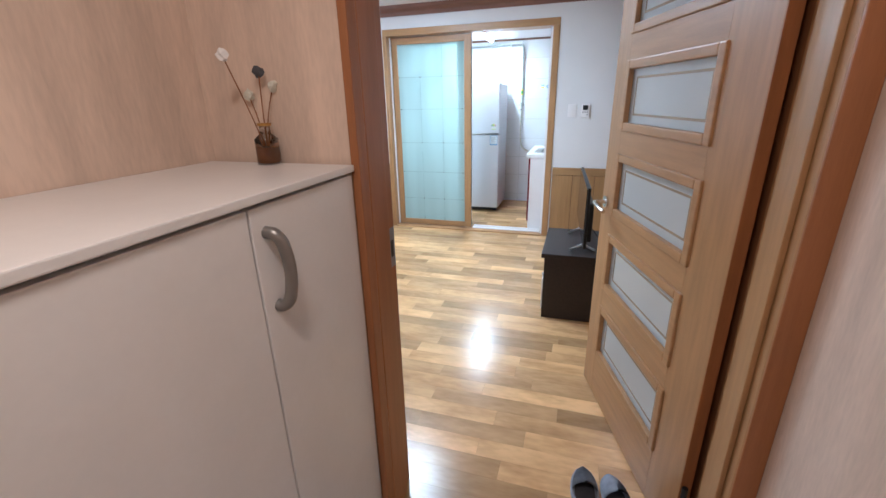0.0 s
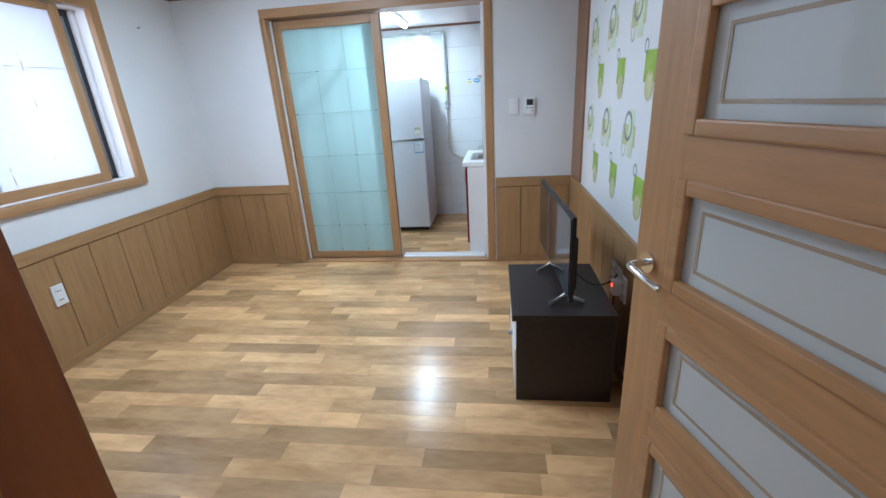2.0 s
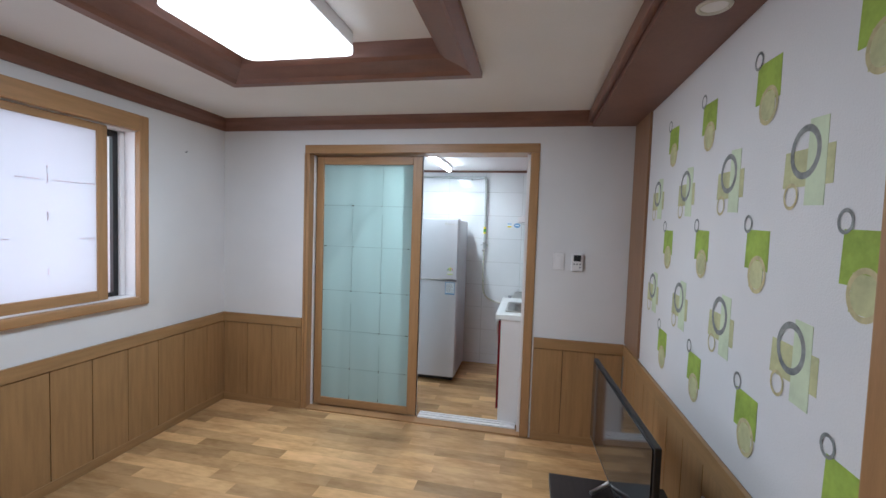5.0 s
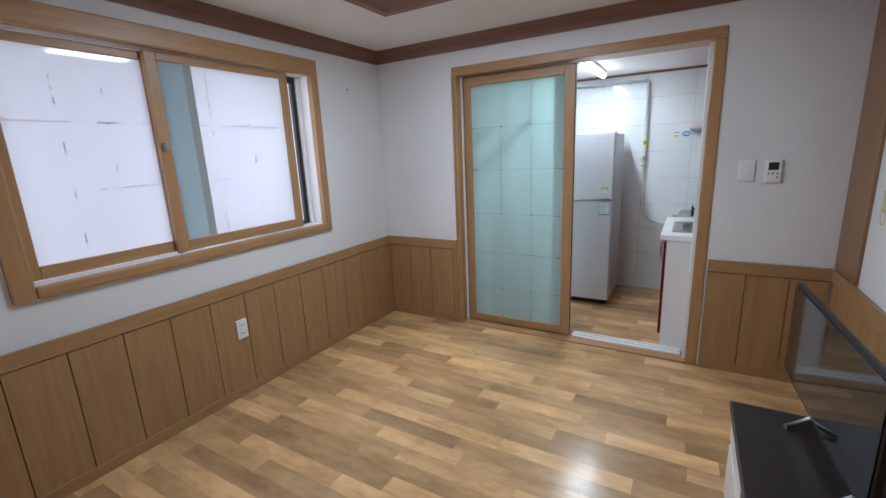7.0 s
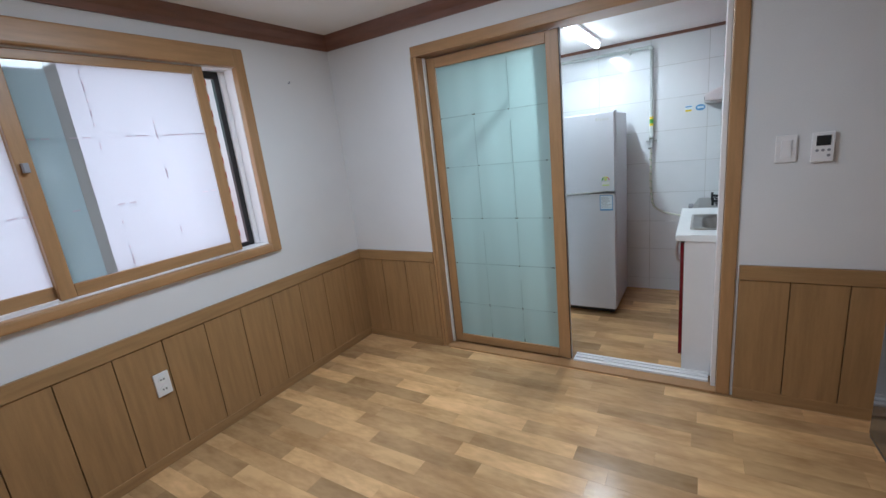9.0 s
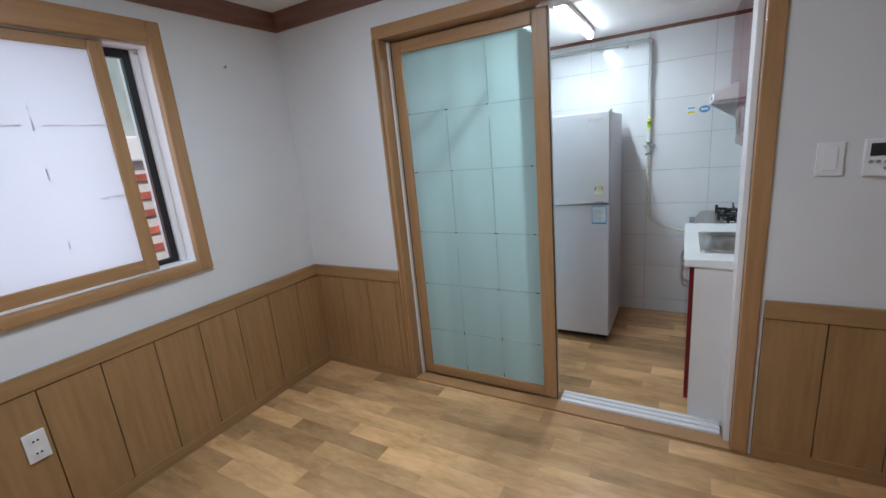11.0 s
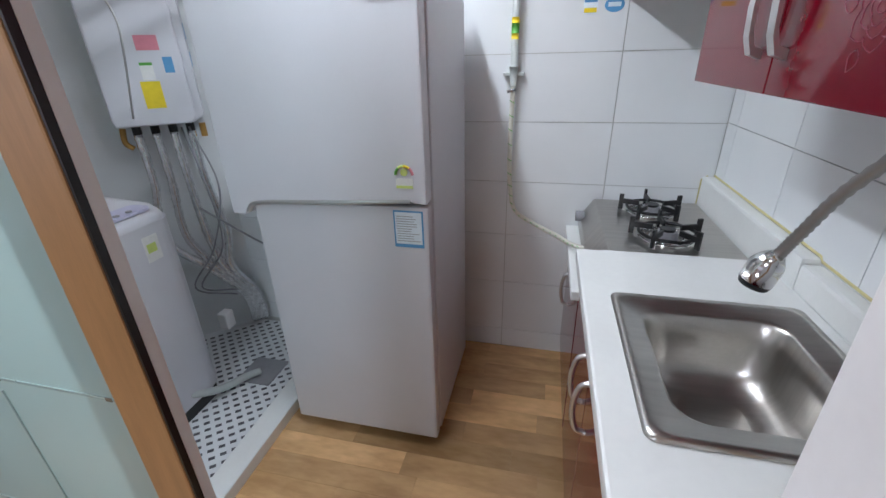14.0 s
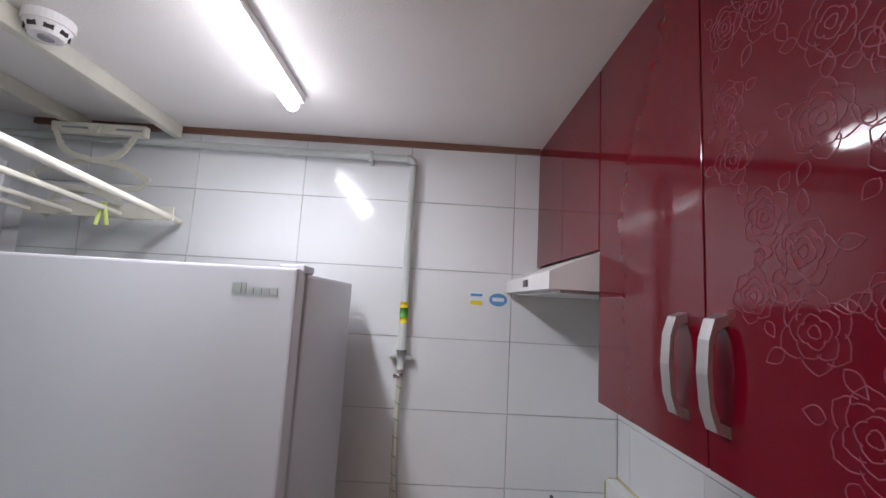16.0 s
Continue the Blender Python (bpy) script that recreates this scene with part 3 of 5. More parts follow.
for i in range(0, len(zs), 2):
    part("rail", B(PX0, PX1, -TH / 2, TH / 2, zs[i], zs[i + 1]), FRAMEH, door)
for z0, z1 in rows:
    p = part("pane", B(PX0, PX1, -0.003, 0.003, z0, z1), GLASS_DOOR, door, "frosted pane with a clear border line")
    for side in (-1, 1):
        bead = bmesh.new()
        yo, yi = side * (TH / 2 + 0.008), side * 0.004
        for a in (box(bead, PX0 - 0.009, PX0 + 0.024, *sorted((yo, yi)), z0 - 0.009, z1 + 0.009, bevel=0.005),
                  box(bead, PX1 - 0.024, PX1 + 0.009, *sorted((yo, yi)), z0 - 0.009, z1 + 0.009, bevel=0.005),
                  box(bead, PX0 + 0.024, PX1 - 0.024, *sorted((yo, yi)), z0 - 0.009, z0 + 0.024, bevel=0.005),
                  box(bead, PX0 + 0.024, PX1 - 0.024, *sorted((yo, yi)), z1 - 0.024, z1 + 0.009, bevel=0.005)):
            pass
        part("bead", bead, FRAMEH, p)
        bm = bmesh.new()
        ya, yb = sorted((side * 0.0035, side * 0.0045))
        a0, a1, b0, b1, w = PX0 + 0.055, PX1 - 0.055, z0 + 0.052, z1 - 0.052, 0.008
        box(bm, a0, a1, ya, yb, b0, b0 + w)
        box(bm, a0, a1, ya, yb, b1 - w, b1)
        box(bm, a0, a0 + w, ya, yb, b0 + w, b1 - w)
        box(bm, a1 - w, a1, ya, yb, b0 + w, b1 - w)
        part("clear_line", bm, LINEB, p)
for side in (1, -1):
    y = side * (TH / 2 + 0.004)
    h = part("handle", D((LW - 0.055, y, 0.985), 0.026, 0.009, axis='y'), CHROME, door, "satin steel lever handle")
    part("lever", T(bend([(LW - 0.055, y, 0.985), (LW - 0.055, y + side * 0.045, 0.985), (LW - 0.075, y + side * 0.055, 0.983), (LW - 0.13, y + side * 0.055, 0.975), (LW - 0.17, y + side * 0.05, 0.968)], 6), 0.009), CHROME, h)
for z in (0.22, 1.72):
    part("hinge", D((-0.012, TH / 2 - 0.010, z), 0.009, 0.1), BLACK, door, "dark steel hinge")

# ---- fridge ----
fr = thing("refrigerator", "white two-door refrigerator with rating stickers", "refrigerator")
FX0, FX1, FY = -0.965, -0.372, 5.66
part("body", B(FX0, FX1 + 0.002, FY + 0.06, 6.25, 0.05, 1.585, bevel=0.008), FRIDGE, fr)
part("gasket", B(FX0 + 0.012, FX1 - 0.012, FY + 0.045, FY + 0.06, 0.055, 1.58), GREY, fr)
part("lower_door", B(FX0, FX1, FY, FY + 0.048, 0.052, 0.995, bevel=0.01), FRIDGE, fr)
up = prism([(FX0 - 0.075, 0.945), (FX0 - 0.025, 0.945), (FX0 - 0.012, 0.965), (FX0 + 0.005, 0.985), (FX0 + 0.04, 0.992), (FX1 - 0.06, 1.02), (FX1 - 0.04, 1.012), (FX1, 1.008), (FX1, 1.592), (FX0 - 0.075, 1.592)], FY - 0.012, FY + 0.048, 'y')
bmesh.ops.bevel(up, geom=[e for e in up.edges], offset=0.006, segments=2, profile=0.6, affect='EDGES')
part("upper_door", up, FRIDGE, fr)
part("handle_lip", T(bend([(FX0 - 0.02, FY - 0.006, 0.957), (FX0 + 0.03, FY - 0.006, 0.990), (FX0 + 0.25, FY - 0.006, 1.0), (FX1 - 0.05, FY - 0.004, 1.018)], 6), 0.009), SATIN, fr)
part("top_hinge", B(FX1 - 0.05, FX1 + 0.004, FY + 0.02, FY + 0.1, 1.585, 1.602, bevel=0.004), FRIDGE, fr)
for x in (FX0 + 0.05, FX1 - 0.05):
    for y in (FY + 0.09, 6.2):
        part("foot", D((x, y, 0.026), 0.02, 0.052), BLACK, fr)
part("base_grille", B(FX0 + 0.02, FX1 - 0.02, FY + 0.05, FY + 0.075, 0.012, 0.052), BLACK, fr)

# ---- sink unit ----
su = thing("sink_cabinet", "red gloss sink cabinet with a white end panel", "kitchen cabinet", "lower kitchen cabinets")
part("end_panel", B(0.112, KX - 0.006, 4.93, 4.95, 0.0, 0.815, bevel=0.002), WHITEGLOSS, su, "white end panel")
part("carcass", B(0.13, KX - 0.006, 4.951, 5.745, 0.1, 0.66), WHITEGLOSS, su)
part("kick", B(0.17, KX - 0.02, 4.951, 5.745, 0.0, 0.1), GREY, su)
def red_door(x, y0, y1, z0, z1, parent, hz=None, hy=None, name="door"):
    d = part(name, B(x - 0.02, x, y0, y1, z0, z1, bevel=0.002), RED, parent, "glossy red door")
    if hz is not None:
        part("handle", T(bend([(x - 0.02, hy, hz - 0.075), (x - 0.045, hy, hz - 0.06), (x - 0.055, hy, hz), (x - 0.045, hy, hz + 0.06), (x - 0.02, hy, hz + 0.075)], 5), 0.007), SATIN, d, "curved silver handle")
    return d
red_door(0.112, 4.952, 5.348, 0.105, 0.80, su, 0.66, 5.30)
red_door(0.112, 5.352, 5.745, 0.105, 0.80, su, 0.66, 5.40)
st = thing("stove_cabinet", "low red cabinet under the gas stove", "kitchen cabinet", "lower kitchen cabinets")
part("carcass", B(0.13, KX - 0.006, 5.765, KY - 0.01, 0.1, 0.665), WHITEGLOSS, st)
part("top", B(0.068, KX - 0.006, 5.765, KY - 0.004, 0.667, 0.70, bevel=0.004), COUNTER, st, "white worktop")
red_door(0.112, 5.768, 6.34, 0.105, 0.655, st, 0.52, 6.1)
# worktop with a sink cut-out
SX0, SX1, SY0, SY1 = 0.135, 0.545, 5.045, 5.50
wt = bmesh.new()
CX0, CX1, CY0, CY1 = 0.068, KX - 0.004, 4.915, 5.765
box(wt, CX0, SX0 + 0.012, CY0, CY1, 0.818, 0.855, bevel=0.006)
box(wt, SX1 - 0.012, CX1, CY0, CY1, 0.818, 0.855, bevel=0.006)
box(wt, SX0 + 0.006, SX1 - 0.006, CY0, SY0 + 0.012, 0.8182, 0.8551)
box(wt, SX0 + 0.006, SX1 - 0.006, SY1 - 0.012, CY1, 0.8182, 0.8551)
tagged(part("worktop", wt, COUNTER), "white solid worktop around a steel sink", "worktop")
bs = thing("backsplash", "white upstand with yellowed sealant", "backsplash", "", "structure")
part("upstand", B(KX - 0.05, KX - 0.003, 5.60, KY - 0.004, 0.70, 0.942, bevel=0.01), COUNTER, bs)
part("upstand", B(KX - 0.05, KX - 0.003, 4.95, 5.598, 0.857, 0.93, bevel=0.01), COUNTER, bs)
part("sealant", T([(KX - 0.006, 4.95, 0.934), (KX - 0.006, 5.6, 0.936), (KX - 0.006, 5.61, 0.945), (KX - 0.006, KY - 0.008, 0.946)], 0.004, 6), SEAL, bs)
part("sealant", T([(KX - 0.05, KY - 0.006, 0.71), (KX - 0.05, KY - 0.006, 0.93), (KX - 0.03, KY - 0.006, 0.944)], 0.003, 6), SEAL, bs)


def basin():
    bm = bmesh.new()
    cx, cy = (SX0 + SX1) / 2, (SY0 + SY1) / 2
    w, h = SX1 - SX0, SY1 - SY0
    prof = [(0.0, 0.012, 0.856, 0.02), (0.0, 0.010, 0.861, 0.022), (0.016, 0, 0.862, 0.03), (0.024, 0, 0.856, 0.035), (0.055, 0, 0.855, 0.05), (0.062, 0, 0.848, 0.055), (0.068, 0, 0.80, 0.06), (0.075, 0, 0.73, 0.065), (0.10, 0, 0.70, 0.07), (0.14, 0, 0.692, 0.05)]
    loops = []
    for inset, _, z, r in prof:
        loops.append([bm.verts.new((cx + a, cy + b, z)) for a, b in rounded(w - 2 * inset, h - 2 * inset, r, 6)])
    for la, lb in zip(loops, loops[1:]):
        for k in range(len(la)):
            f = bm.faces.new((la[k], la[(k + 1) % len(la)], lb[(k + 1) % len(la)], lb[k]))
            f.smooth = True
    bm.faces.new(loops[-1])
    bmesh.ops.recalc_face_normals(bm, faces=bm.faces)
    for f in bm.faces:
        f.normal_flip() if f.calc_center_median().z < 0.7 and f.normal.z < 0 else None
    return bm


sk = thing("sink", "brushed steel sink with rounded corners", "sink")
part("bowl", basin(), STEEL, sk)
dr = part("drain", D(((SX0 + SX1) / 2 - 0.02, 5.16, 0.695), 0.045, 0.006), CHROME, sk)
part("strainer", D(((SX0 + SX1) / 2 - 0.02, 5.16, 0.699), 0.03, 0.004), BLACK, dr)

# ---- upper cabinets and hood ----
UC = 0.30
def upper(y0, y1, z0, label, doors):
    u = thing("wall_cabinet", label, "wall cabinet", "upper kitchen cabinets")
    part("carcass", B(UC + 0.022, KX - 0.003, y0 + 0.001, y1 - 0.001, z0, KZ - 0.004), RED, u)
    for a, b, hy in doors:
        red_door(UC + 0.021, a + 0.0015, b - 0.0015, z0 - 0.003, KZ - 0.006, u)
        if hy:
            part("handle", prism([(UC + 0.001, 1.385), (UC - 0.0170, 1.392), (UC - 0.0258, 1.42), (UC - 0.0292, 1.465), (UC - 0.0258, 1.51), (UC - 0.0170, 1.538), (UC + 0.001, 1.545), (UC + 0.001, 1.53), (UC - 0.0136, 1.524), (UC - 0.0204, 1.50), (UC - 0.0224, 1.465), (UC - 0.0204, 1.43), (UC - 0.0136, 1.406), (UC + 0.001, 1.40)], hy - 0.012, hy + 0.012, 'y'), SATIN, u, "curved silver bow handle")
    return u


upper(4.975, 5.765, 1.335, "glossy red wall cabinet with rose outlines and silver handles", [(4.975, 5.375, 5.34), (5.375, 5.765, 5.43)])
upper(5.767, KY - 0.004, 1.69, "short glossy red wall cabinet over the hood", [(5.767, KY - 0.004, None)])
hd = thing("range_hood", "slim white slanted range hood", "range hood")
part("shell", prism([(0.185, 1.585), (KX - 0.003, 1.585), (KX - 0.003, 1.686), (0.32, 1.686), (0.185, 1.628)], 5.775, KY - 0.006, 'y'), PVC, hd)
part("button_panel", B(0.182, 0.1848, 6.0, 6.05, 1.597, 1.617), BLACK, hd)
part("filter", B(0.22, KX - 0.05, 5.80, KY - 0.03, 1.577, 1.584), SATIN, hd)

# ---- TV stand ----
ts = thing("tv_stand", "dark wenge television stand with white drawers", "tv stand")
TX0, TX1, TY0, TY1, TZ = 0.435, 0.885, 2.915, 3.50, 0.468
part("top", B(TX0 - 0.008, TX1, TY0 - 0.012, TY1 + 0.012, TZ - 0.03, TZ, bevel=0.003), WENGE, ts)
part("side", B(TX0 + 0.012, TX1, TY0, TY0 + 0.022, 0.0, TZ - 0.031), WENGE, ts)
part("side", B(TX0 + 0.012, TX1, TY1 - 0.022, TY1, 0.0, TZ - 0.031), WENGE, ts)
part("back", B(TX1 - 0.012, TX1 - 0.004, TY0 + 0.022, TY1 - 0.022, 0.03, TZ - 0.031), WENGE, ts)
part("plinth", B(TX0 + 0.03, TX0 + 0.05, TY0 + 0.022, TY1 - 0.022, 0.0, 0.055), WENGE, ts)
part("shelf", B(TX0 + 0.03, TX1 - 0.012, TY0 + 0.022, TY1 - 0.022, 0.29, 0.305), WENGE, ts)
d1 = part("drawer", B(TX0 + 0.004, TX0 + 0.024, TY0 + 0.004, TY1 - 0.004, 0.06, 0.285, bevel=0.003), WHITEGLOSS, ts, "white drawer front")
part("knob", D((TX0 - 0.006, (TY0 + TY1) / 2, 0.2), 0.011, 0.02, axis='x'), GREY, d1)
part("drawer", B(TX0 + 0.004, TX0 + 0.024, TY0 + 0.2, TY1 - 0.004, 0.31, 0.425, bevel=0.003), WHITEGLOSS, ts, "white drawer front")

# ---- television ----
tv = thing("television", "thin black flat television on silver feet", "television")
part("screen", B(0.676, 0.680, 2.965, 3.805, 0.525, 0.89, bevel=0.001), SCREEN, tv)
part("bezel", B(0.6805, 0.70, 2.955, 3.815, 0.505, 0.90, bevel=0.004), BLACK, tv)
part("back_housing", B(0.7005, 0.735, 3.05, 3.72, 0.52, 0.78, bevel=0.01), BLACK, tv)
for yy in (3.05, 3.44):
    for dx, dy in ((-0.085, -0.045), (0.075, -0.03)):
        part("foot", T([(0.69, yy, 0.508), (0.69 + dx * 0.4, yy + dy * 0.3, 0.49), (0.69 + dx, yy + dy, 0.477)], 0.0085, 6), SATIN, tv, "silver foot")

tv.matrix_world = pose(0.69, 2.955, 0, 0, 0, 3) @ pose(-0.69, -2.955, 0)

# ---- shoe cabinet ----
sc = thing("shoe_cabinet", "cream shoe cabinet with curved grey handles", "cabinet")
part("body", B(-0.393, 0.03, -0.30, 1.210, -0.02, 1.262), WHITEGLOSS, sc)
part("top", B(-0.396, 0.06, -0.31, 1.2115, 1.269, 1.287, bevel=0.003), WHITEGLOSS, sc)
for a, b, hy in ((-0.30, 0.30, None), (0.302, 0.83, 0.335), (0.832, 1.2105, 0.868)):
    d = part("door", B(0.032, 0.052, a + 0.002, b - 0.002, 0.03, 1.261, bevel=0.002), WHITEGLOSS, sc)
    if hy:
        part("handle", T(bend([(0.052, hy, 1.21), (0.072, hy, 1.207), (0.083, hy + 0.006, 1.185), (0.086, hy + 0.012, 1.13), (0.080, hy + 0.008, 1.075), (0.066, hy + 0.003, 1.056), (0.052, hy + 0.002, 1.056)], 6), 0.0125), DARKMETAL, d, "curved grey handle")

# ---- ceiling lamps ----
lp = thing("ceiling_lamp", "square white LED ceiling lamp, lit", "ceiling lamp")
part("base", B(-1.13, -0.57, 3.065, 3.625, 2.357, ZC + 0.10, bevel=0.01), PVC, lp)
pl = prism(rounded(0.58, 0.58, 0.05, 5, -0.85, 3.345), 2.328, 2.356)
part("diffuser", pl, LED, lp, "glowing white diffuser")
tl = thing("tube_lamp", "slim white tube lamp, lit", "ceiling lamp")
part("housing", B(-0.58, -0.52, 5.12, 6.03, 2.125, KZ, bevel=0.004), PVC, tl)
part("tube", T([(-0.55, 5.14, 2.108), (-0.55, 6.01, 2.108)], 0.02, 14), TUBE, tl, "glowing tube")

# ---- washing machine ----
wm = thing("washing_machine", "white top-loading washing machine with lilac controls", "washing machine")
WX, WY, W = -1.74, 5.55, 0.54
part("body", prism(rounded(W, W + 0.02, 0.09, 6, WX, WY), 0.035, 0.86), FRIDGE, wm)
part("plinth", prism(rounded(W - 0.02, W, 0.08, 6, WX, WY), -0.03, 0.035), BLACK, wm)


def deck():
    bm = bmesh.new()
    loops = []
    for w, z in ((0.54, 0.86), (0.535, 0.895), (0.50, 0.92), (0.40, 0.925), (0.38, 0.915), (0.36, 0.86), (0.34, 0.70)):
        r = 0.09 if w > 0.45 else w / 2 - 0.012
        loops.append([bm.verts.new((a, b, z + (0.02 * (WX - a) / 0.27 if z > 0.87 else 0))) for a, b in rounded(w, w, r, 8, WX - (0.03 if w < 0.45 else 0), WY)])
    for la, lb in zip(loops, loops[1:]):
        for k in range(len(la)):
            bm.faces.new((la[k], la[(k + 1) % len(la)], lb[(k + 1) % len(la)], lb[k])).smooth = True
    bm.faces.new(loops[-1])
    bmesh.ops.recalc_face_normals(bm, faces=bm.faces)
    return bm


part("deck", deck(), FRIDGE, wm)
# washer controls and sticker
wp = part("control_panel", prism(rounded(0.10, 0.40, 0.03, 4, WX + 0.205, WY), 0.905, 0.915), LILAC, wm, "lilac control panel")
part("display", B(WX + 0.175, WX + 0.215, WY - 0.06, WY + 0.02, 0.9155, 0.918), BLACK, wp)
for k in range(6):
    part("button", D((WX + 0.232, WY - 0.13 + 0.05 * k, 0.917), 0.011, 0.004, n=14), GREY, wp)
part("drum_rim", T(arc((WX - 0.03, WY, 0.90), 0.165, 0, 345, 28, (1, 0, 0), (0, 1, 0)), 0.012, 8), FRIDGE, wm)
part("lid", B(WX - 0.25, WX - 0.22, WY - 0.2, WY + 0.2, 0.93, 1.20, bevel=0.01), FRIDGE, wm, "raised white lid")
part("sticker", B(WX + 0.2702, WX + 0.2715, WY + 0.10, WY + 0.165, 0.72, 0.82), WHITEPAPER, wm)
part("sticker", B(WX + 0.2716, WX + 0.2722, WY + 0.11, WY + 0.15, 0.755, 0.79), LIME, wm)

# ---- gas stove ----
gs = thing("gas_stove", "steel two-burner gas stove with black grates", "gas stove")
GX0, GX1, GY0, GY1, GZ = 0.15, 0.565, 5.80, 6.345, 0.835
body = prism([(GX0 - 0.035, 0.715), (GX1, 0.715), (GX1, GZ), (GX0 + 0.02, GZ), (GX0 - 0.03, GZ - 0.075)], GY0, GY1, 'y')
bmesh.ops.bevel(body, geom=list(body.edges), offset=0.006, segments=2, profile=0.6, affect='EDGES')
part("body", body, STEEL, gs)
for x in (GX0, GX1 - 0.04):
    for y in (GY0 + 0.04, GY1 - 0.04):
        part("foot", D((x + 0.01, y, 0.708), 0.015, 0.016), BLACK, gs)
for y in (GY0 + 0.06, GY1 - 0.06):
    part("knob", D((GX0 - 0.035, y, 0.775), 0.022, 0.035, axis='x', n=18), GREY, gs)
for cy in (5.945, 6.20):
    cx = 0.365
    bz = part("burner", T(arc((cx, cy, GZ + 0.003), 0.083, 0, 345, 24, (1, 0, 0), (0, 1, 0)), 0.006, 6), CHROME, gs)
    for r, z in ((0.068, 0.004), (0.052, 0.006)):
        part("ring", T(arc((cx, cy, GZ + z), r, 0, 350, 24, (1, 0, 0), (0, 1, 0)), 0.004, 6), CHROME, bz)
    part("burner_head", D((cx, cy, GZ + 0.014), 0.036, 0.026, n=24, r2=0.03), GREY, bz)
    part("burner_cap", D((cx, cy, GZ + 0.031), 0.024, 0.008, n=20), BLACK, bz)
    gr = bmesh.new()
    tube(gr, arc((cx, cy, GZ + 0.022), 0.088, 0, 352, 26, (1, 0, 0), (0, 1, 0)), 0.006, 6)
    for k in range(5):
        t = radians(72 * k + 20)
        c, s_ = math.cos(t), math.sin(t)
        mm = Matrix.Translation((cx, cy, GZ)) @ Matrix.Rotation(t, 4, 'Z')
        box(gr, 0.045, 0.118, -0.004, 0.004, 0.024, 0.042, m=mm)
        box(gr, 0.102, 0.118, -0.004, 0.004, 0.0, 0.06, m=mm)
    part("grate", gr, BLACK, gs, "black iron grate")

# ---- faucet on the side wall ----
fc = thing("faucet", "chrome wall faucet with a flexible ribbed spout", "faucet")
part("mount", D((KX - 0.022, 5.12, 1.13), 0.028, 0.04, axis='x'), CHROME, fc)
part("valve_body", B(KX - 0.09, KX - 0.042, 5.04, 5.20, 1.11, 1.15, bevel=0.012), CHROME, fc)
for y in (5.05, 5.19):
    part("tap_handle", D((KX - 0.075, y, 1.175), 0.022, 0.04, n=14), CHROME, fc)
path = bend([(KX - 0.065, 5.12, 1.15), (KX - 0.068, 5.11, 1.27), (KX - 0.085, 5.13, 1.345), (KX - 0.13, 5.20, 1.345), (0.43, 5.29, 1.21), (0.395, 5.32, 1.11), (0.377, 5.33, 1.06)], 14)
part("flexible_spout", T(path, [0.0095 if i % 2 else 0.0115 for i in range(len(path))], 10), RIBBED, fc)
part("spray_head", T([(0.377, 5.33, 1.063), (0.372, 5.332, 1.050), (0.366, 5.334, 1.037), (0.358, 5.337, 1.004)], [0.013, 0.024, 0.029, 0.029], 20), CHROME, fc)
part("spray_tip", T([(0.358, 5.337, 1.0035), (0.356, 5.338, 0.994)], [0.029, 0.026], 20), BLACK, fc)

# ---- gas pipe and hose ----
PXX, PYY = -0.19, 6.33
gp = thing("gas_pipe", "grey painted gas pipe with yellow warning tape", "pipe")
part("pipe", T([(PXX, PYY, 1.36), (PXX, PYY, 2.04)], 0.0135, 14), PIPEGREY, gp)
part("elbow", T(arc((PXX - 0.025, PYY, 2.045), 0.025, 0, 90, 6), 0.017, 14), PIPEGREY, gp)
part("pipe", T([(PXX - 0.025, PYY, 2.07), (-1.72, PYY - 0.01, 2.075)], 0.0135, 14), PIPEGREY, gp)
for z0, z1, mm in ((1.455, 1.475, YELLOW), (1.475, 1.51, GREENPRINT), (1.51, 1.53, YELLOW)):
    part("tape", T([(PXX, PYY, z0), (PXX, PYY, z1)], 0.0145, 14), mm, gp, "warning tape")
part("bracket", B(PXX - 0.04, PXX + 0.04, PYY - 0.004, PYY + 0.035, 1.326, 1.338, bevel=0.002), PIPEGREY, gp)
part("bracket", B(PXX - 0.17, PXX - 0.155, PYY - 0.016, PYY + 0.035, 2.045, 2.09, bevel=0.002), PIPEGREY, gp)
part("cap", T([(PXX, PYY, 1.29), (PXX, PYY, 1.36)], [0.011, 0.018], 14), PIPEGREY, gp)
part("valve", T([(PXX - 0.022, PYY - 0.012, 1.268), (PXX + 0.012, PYY - 0.012, 1.276)], 0.007, 8), CHROME, gp)
hp = bend([(PXX, PYY, 1.285), (PXX - 0.003, PYY, 1.1), (PXX + 0.002, PYY, 0.90), (PXX + 0.03, PYY - 0.01, 0.775), (PXX + 0.12, PYY - 0.05, 0.728), (0.02, 6.17, 0.727), (0.07, 6.08, 0.733), (0.125, 6.03, 0.737)], 10)
gh = thing("gas_hose", "white braided gas hose with green flecks", "hose")
part("hose", T(hp, 0.0095, 10), IVORY, gh)
for k in range(3, len(hp) - 3, 3):
    part("fleck", T([hp[k] + Vector((-0.009, -0.004, 0.005)), hp[k] + Vector((0.0, -0.0105, 0.0)), hp[k] + Vector((0.009, -0.005, -0.006))], 0.0016, 5), GREENPRINT, gh)

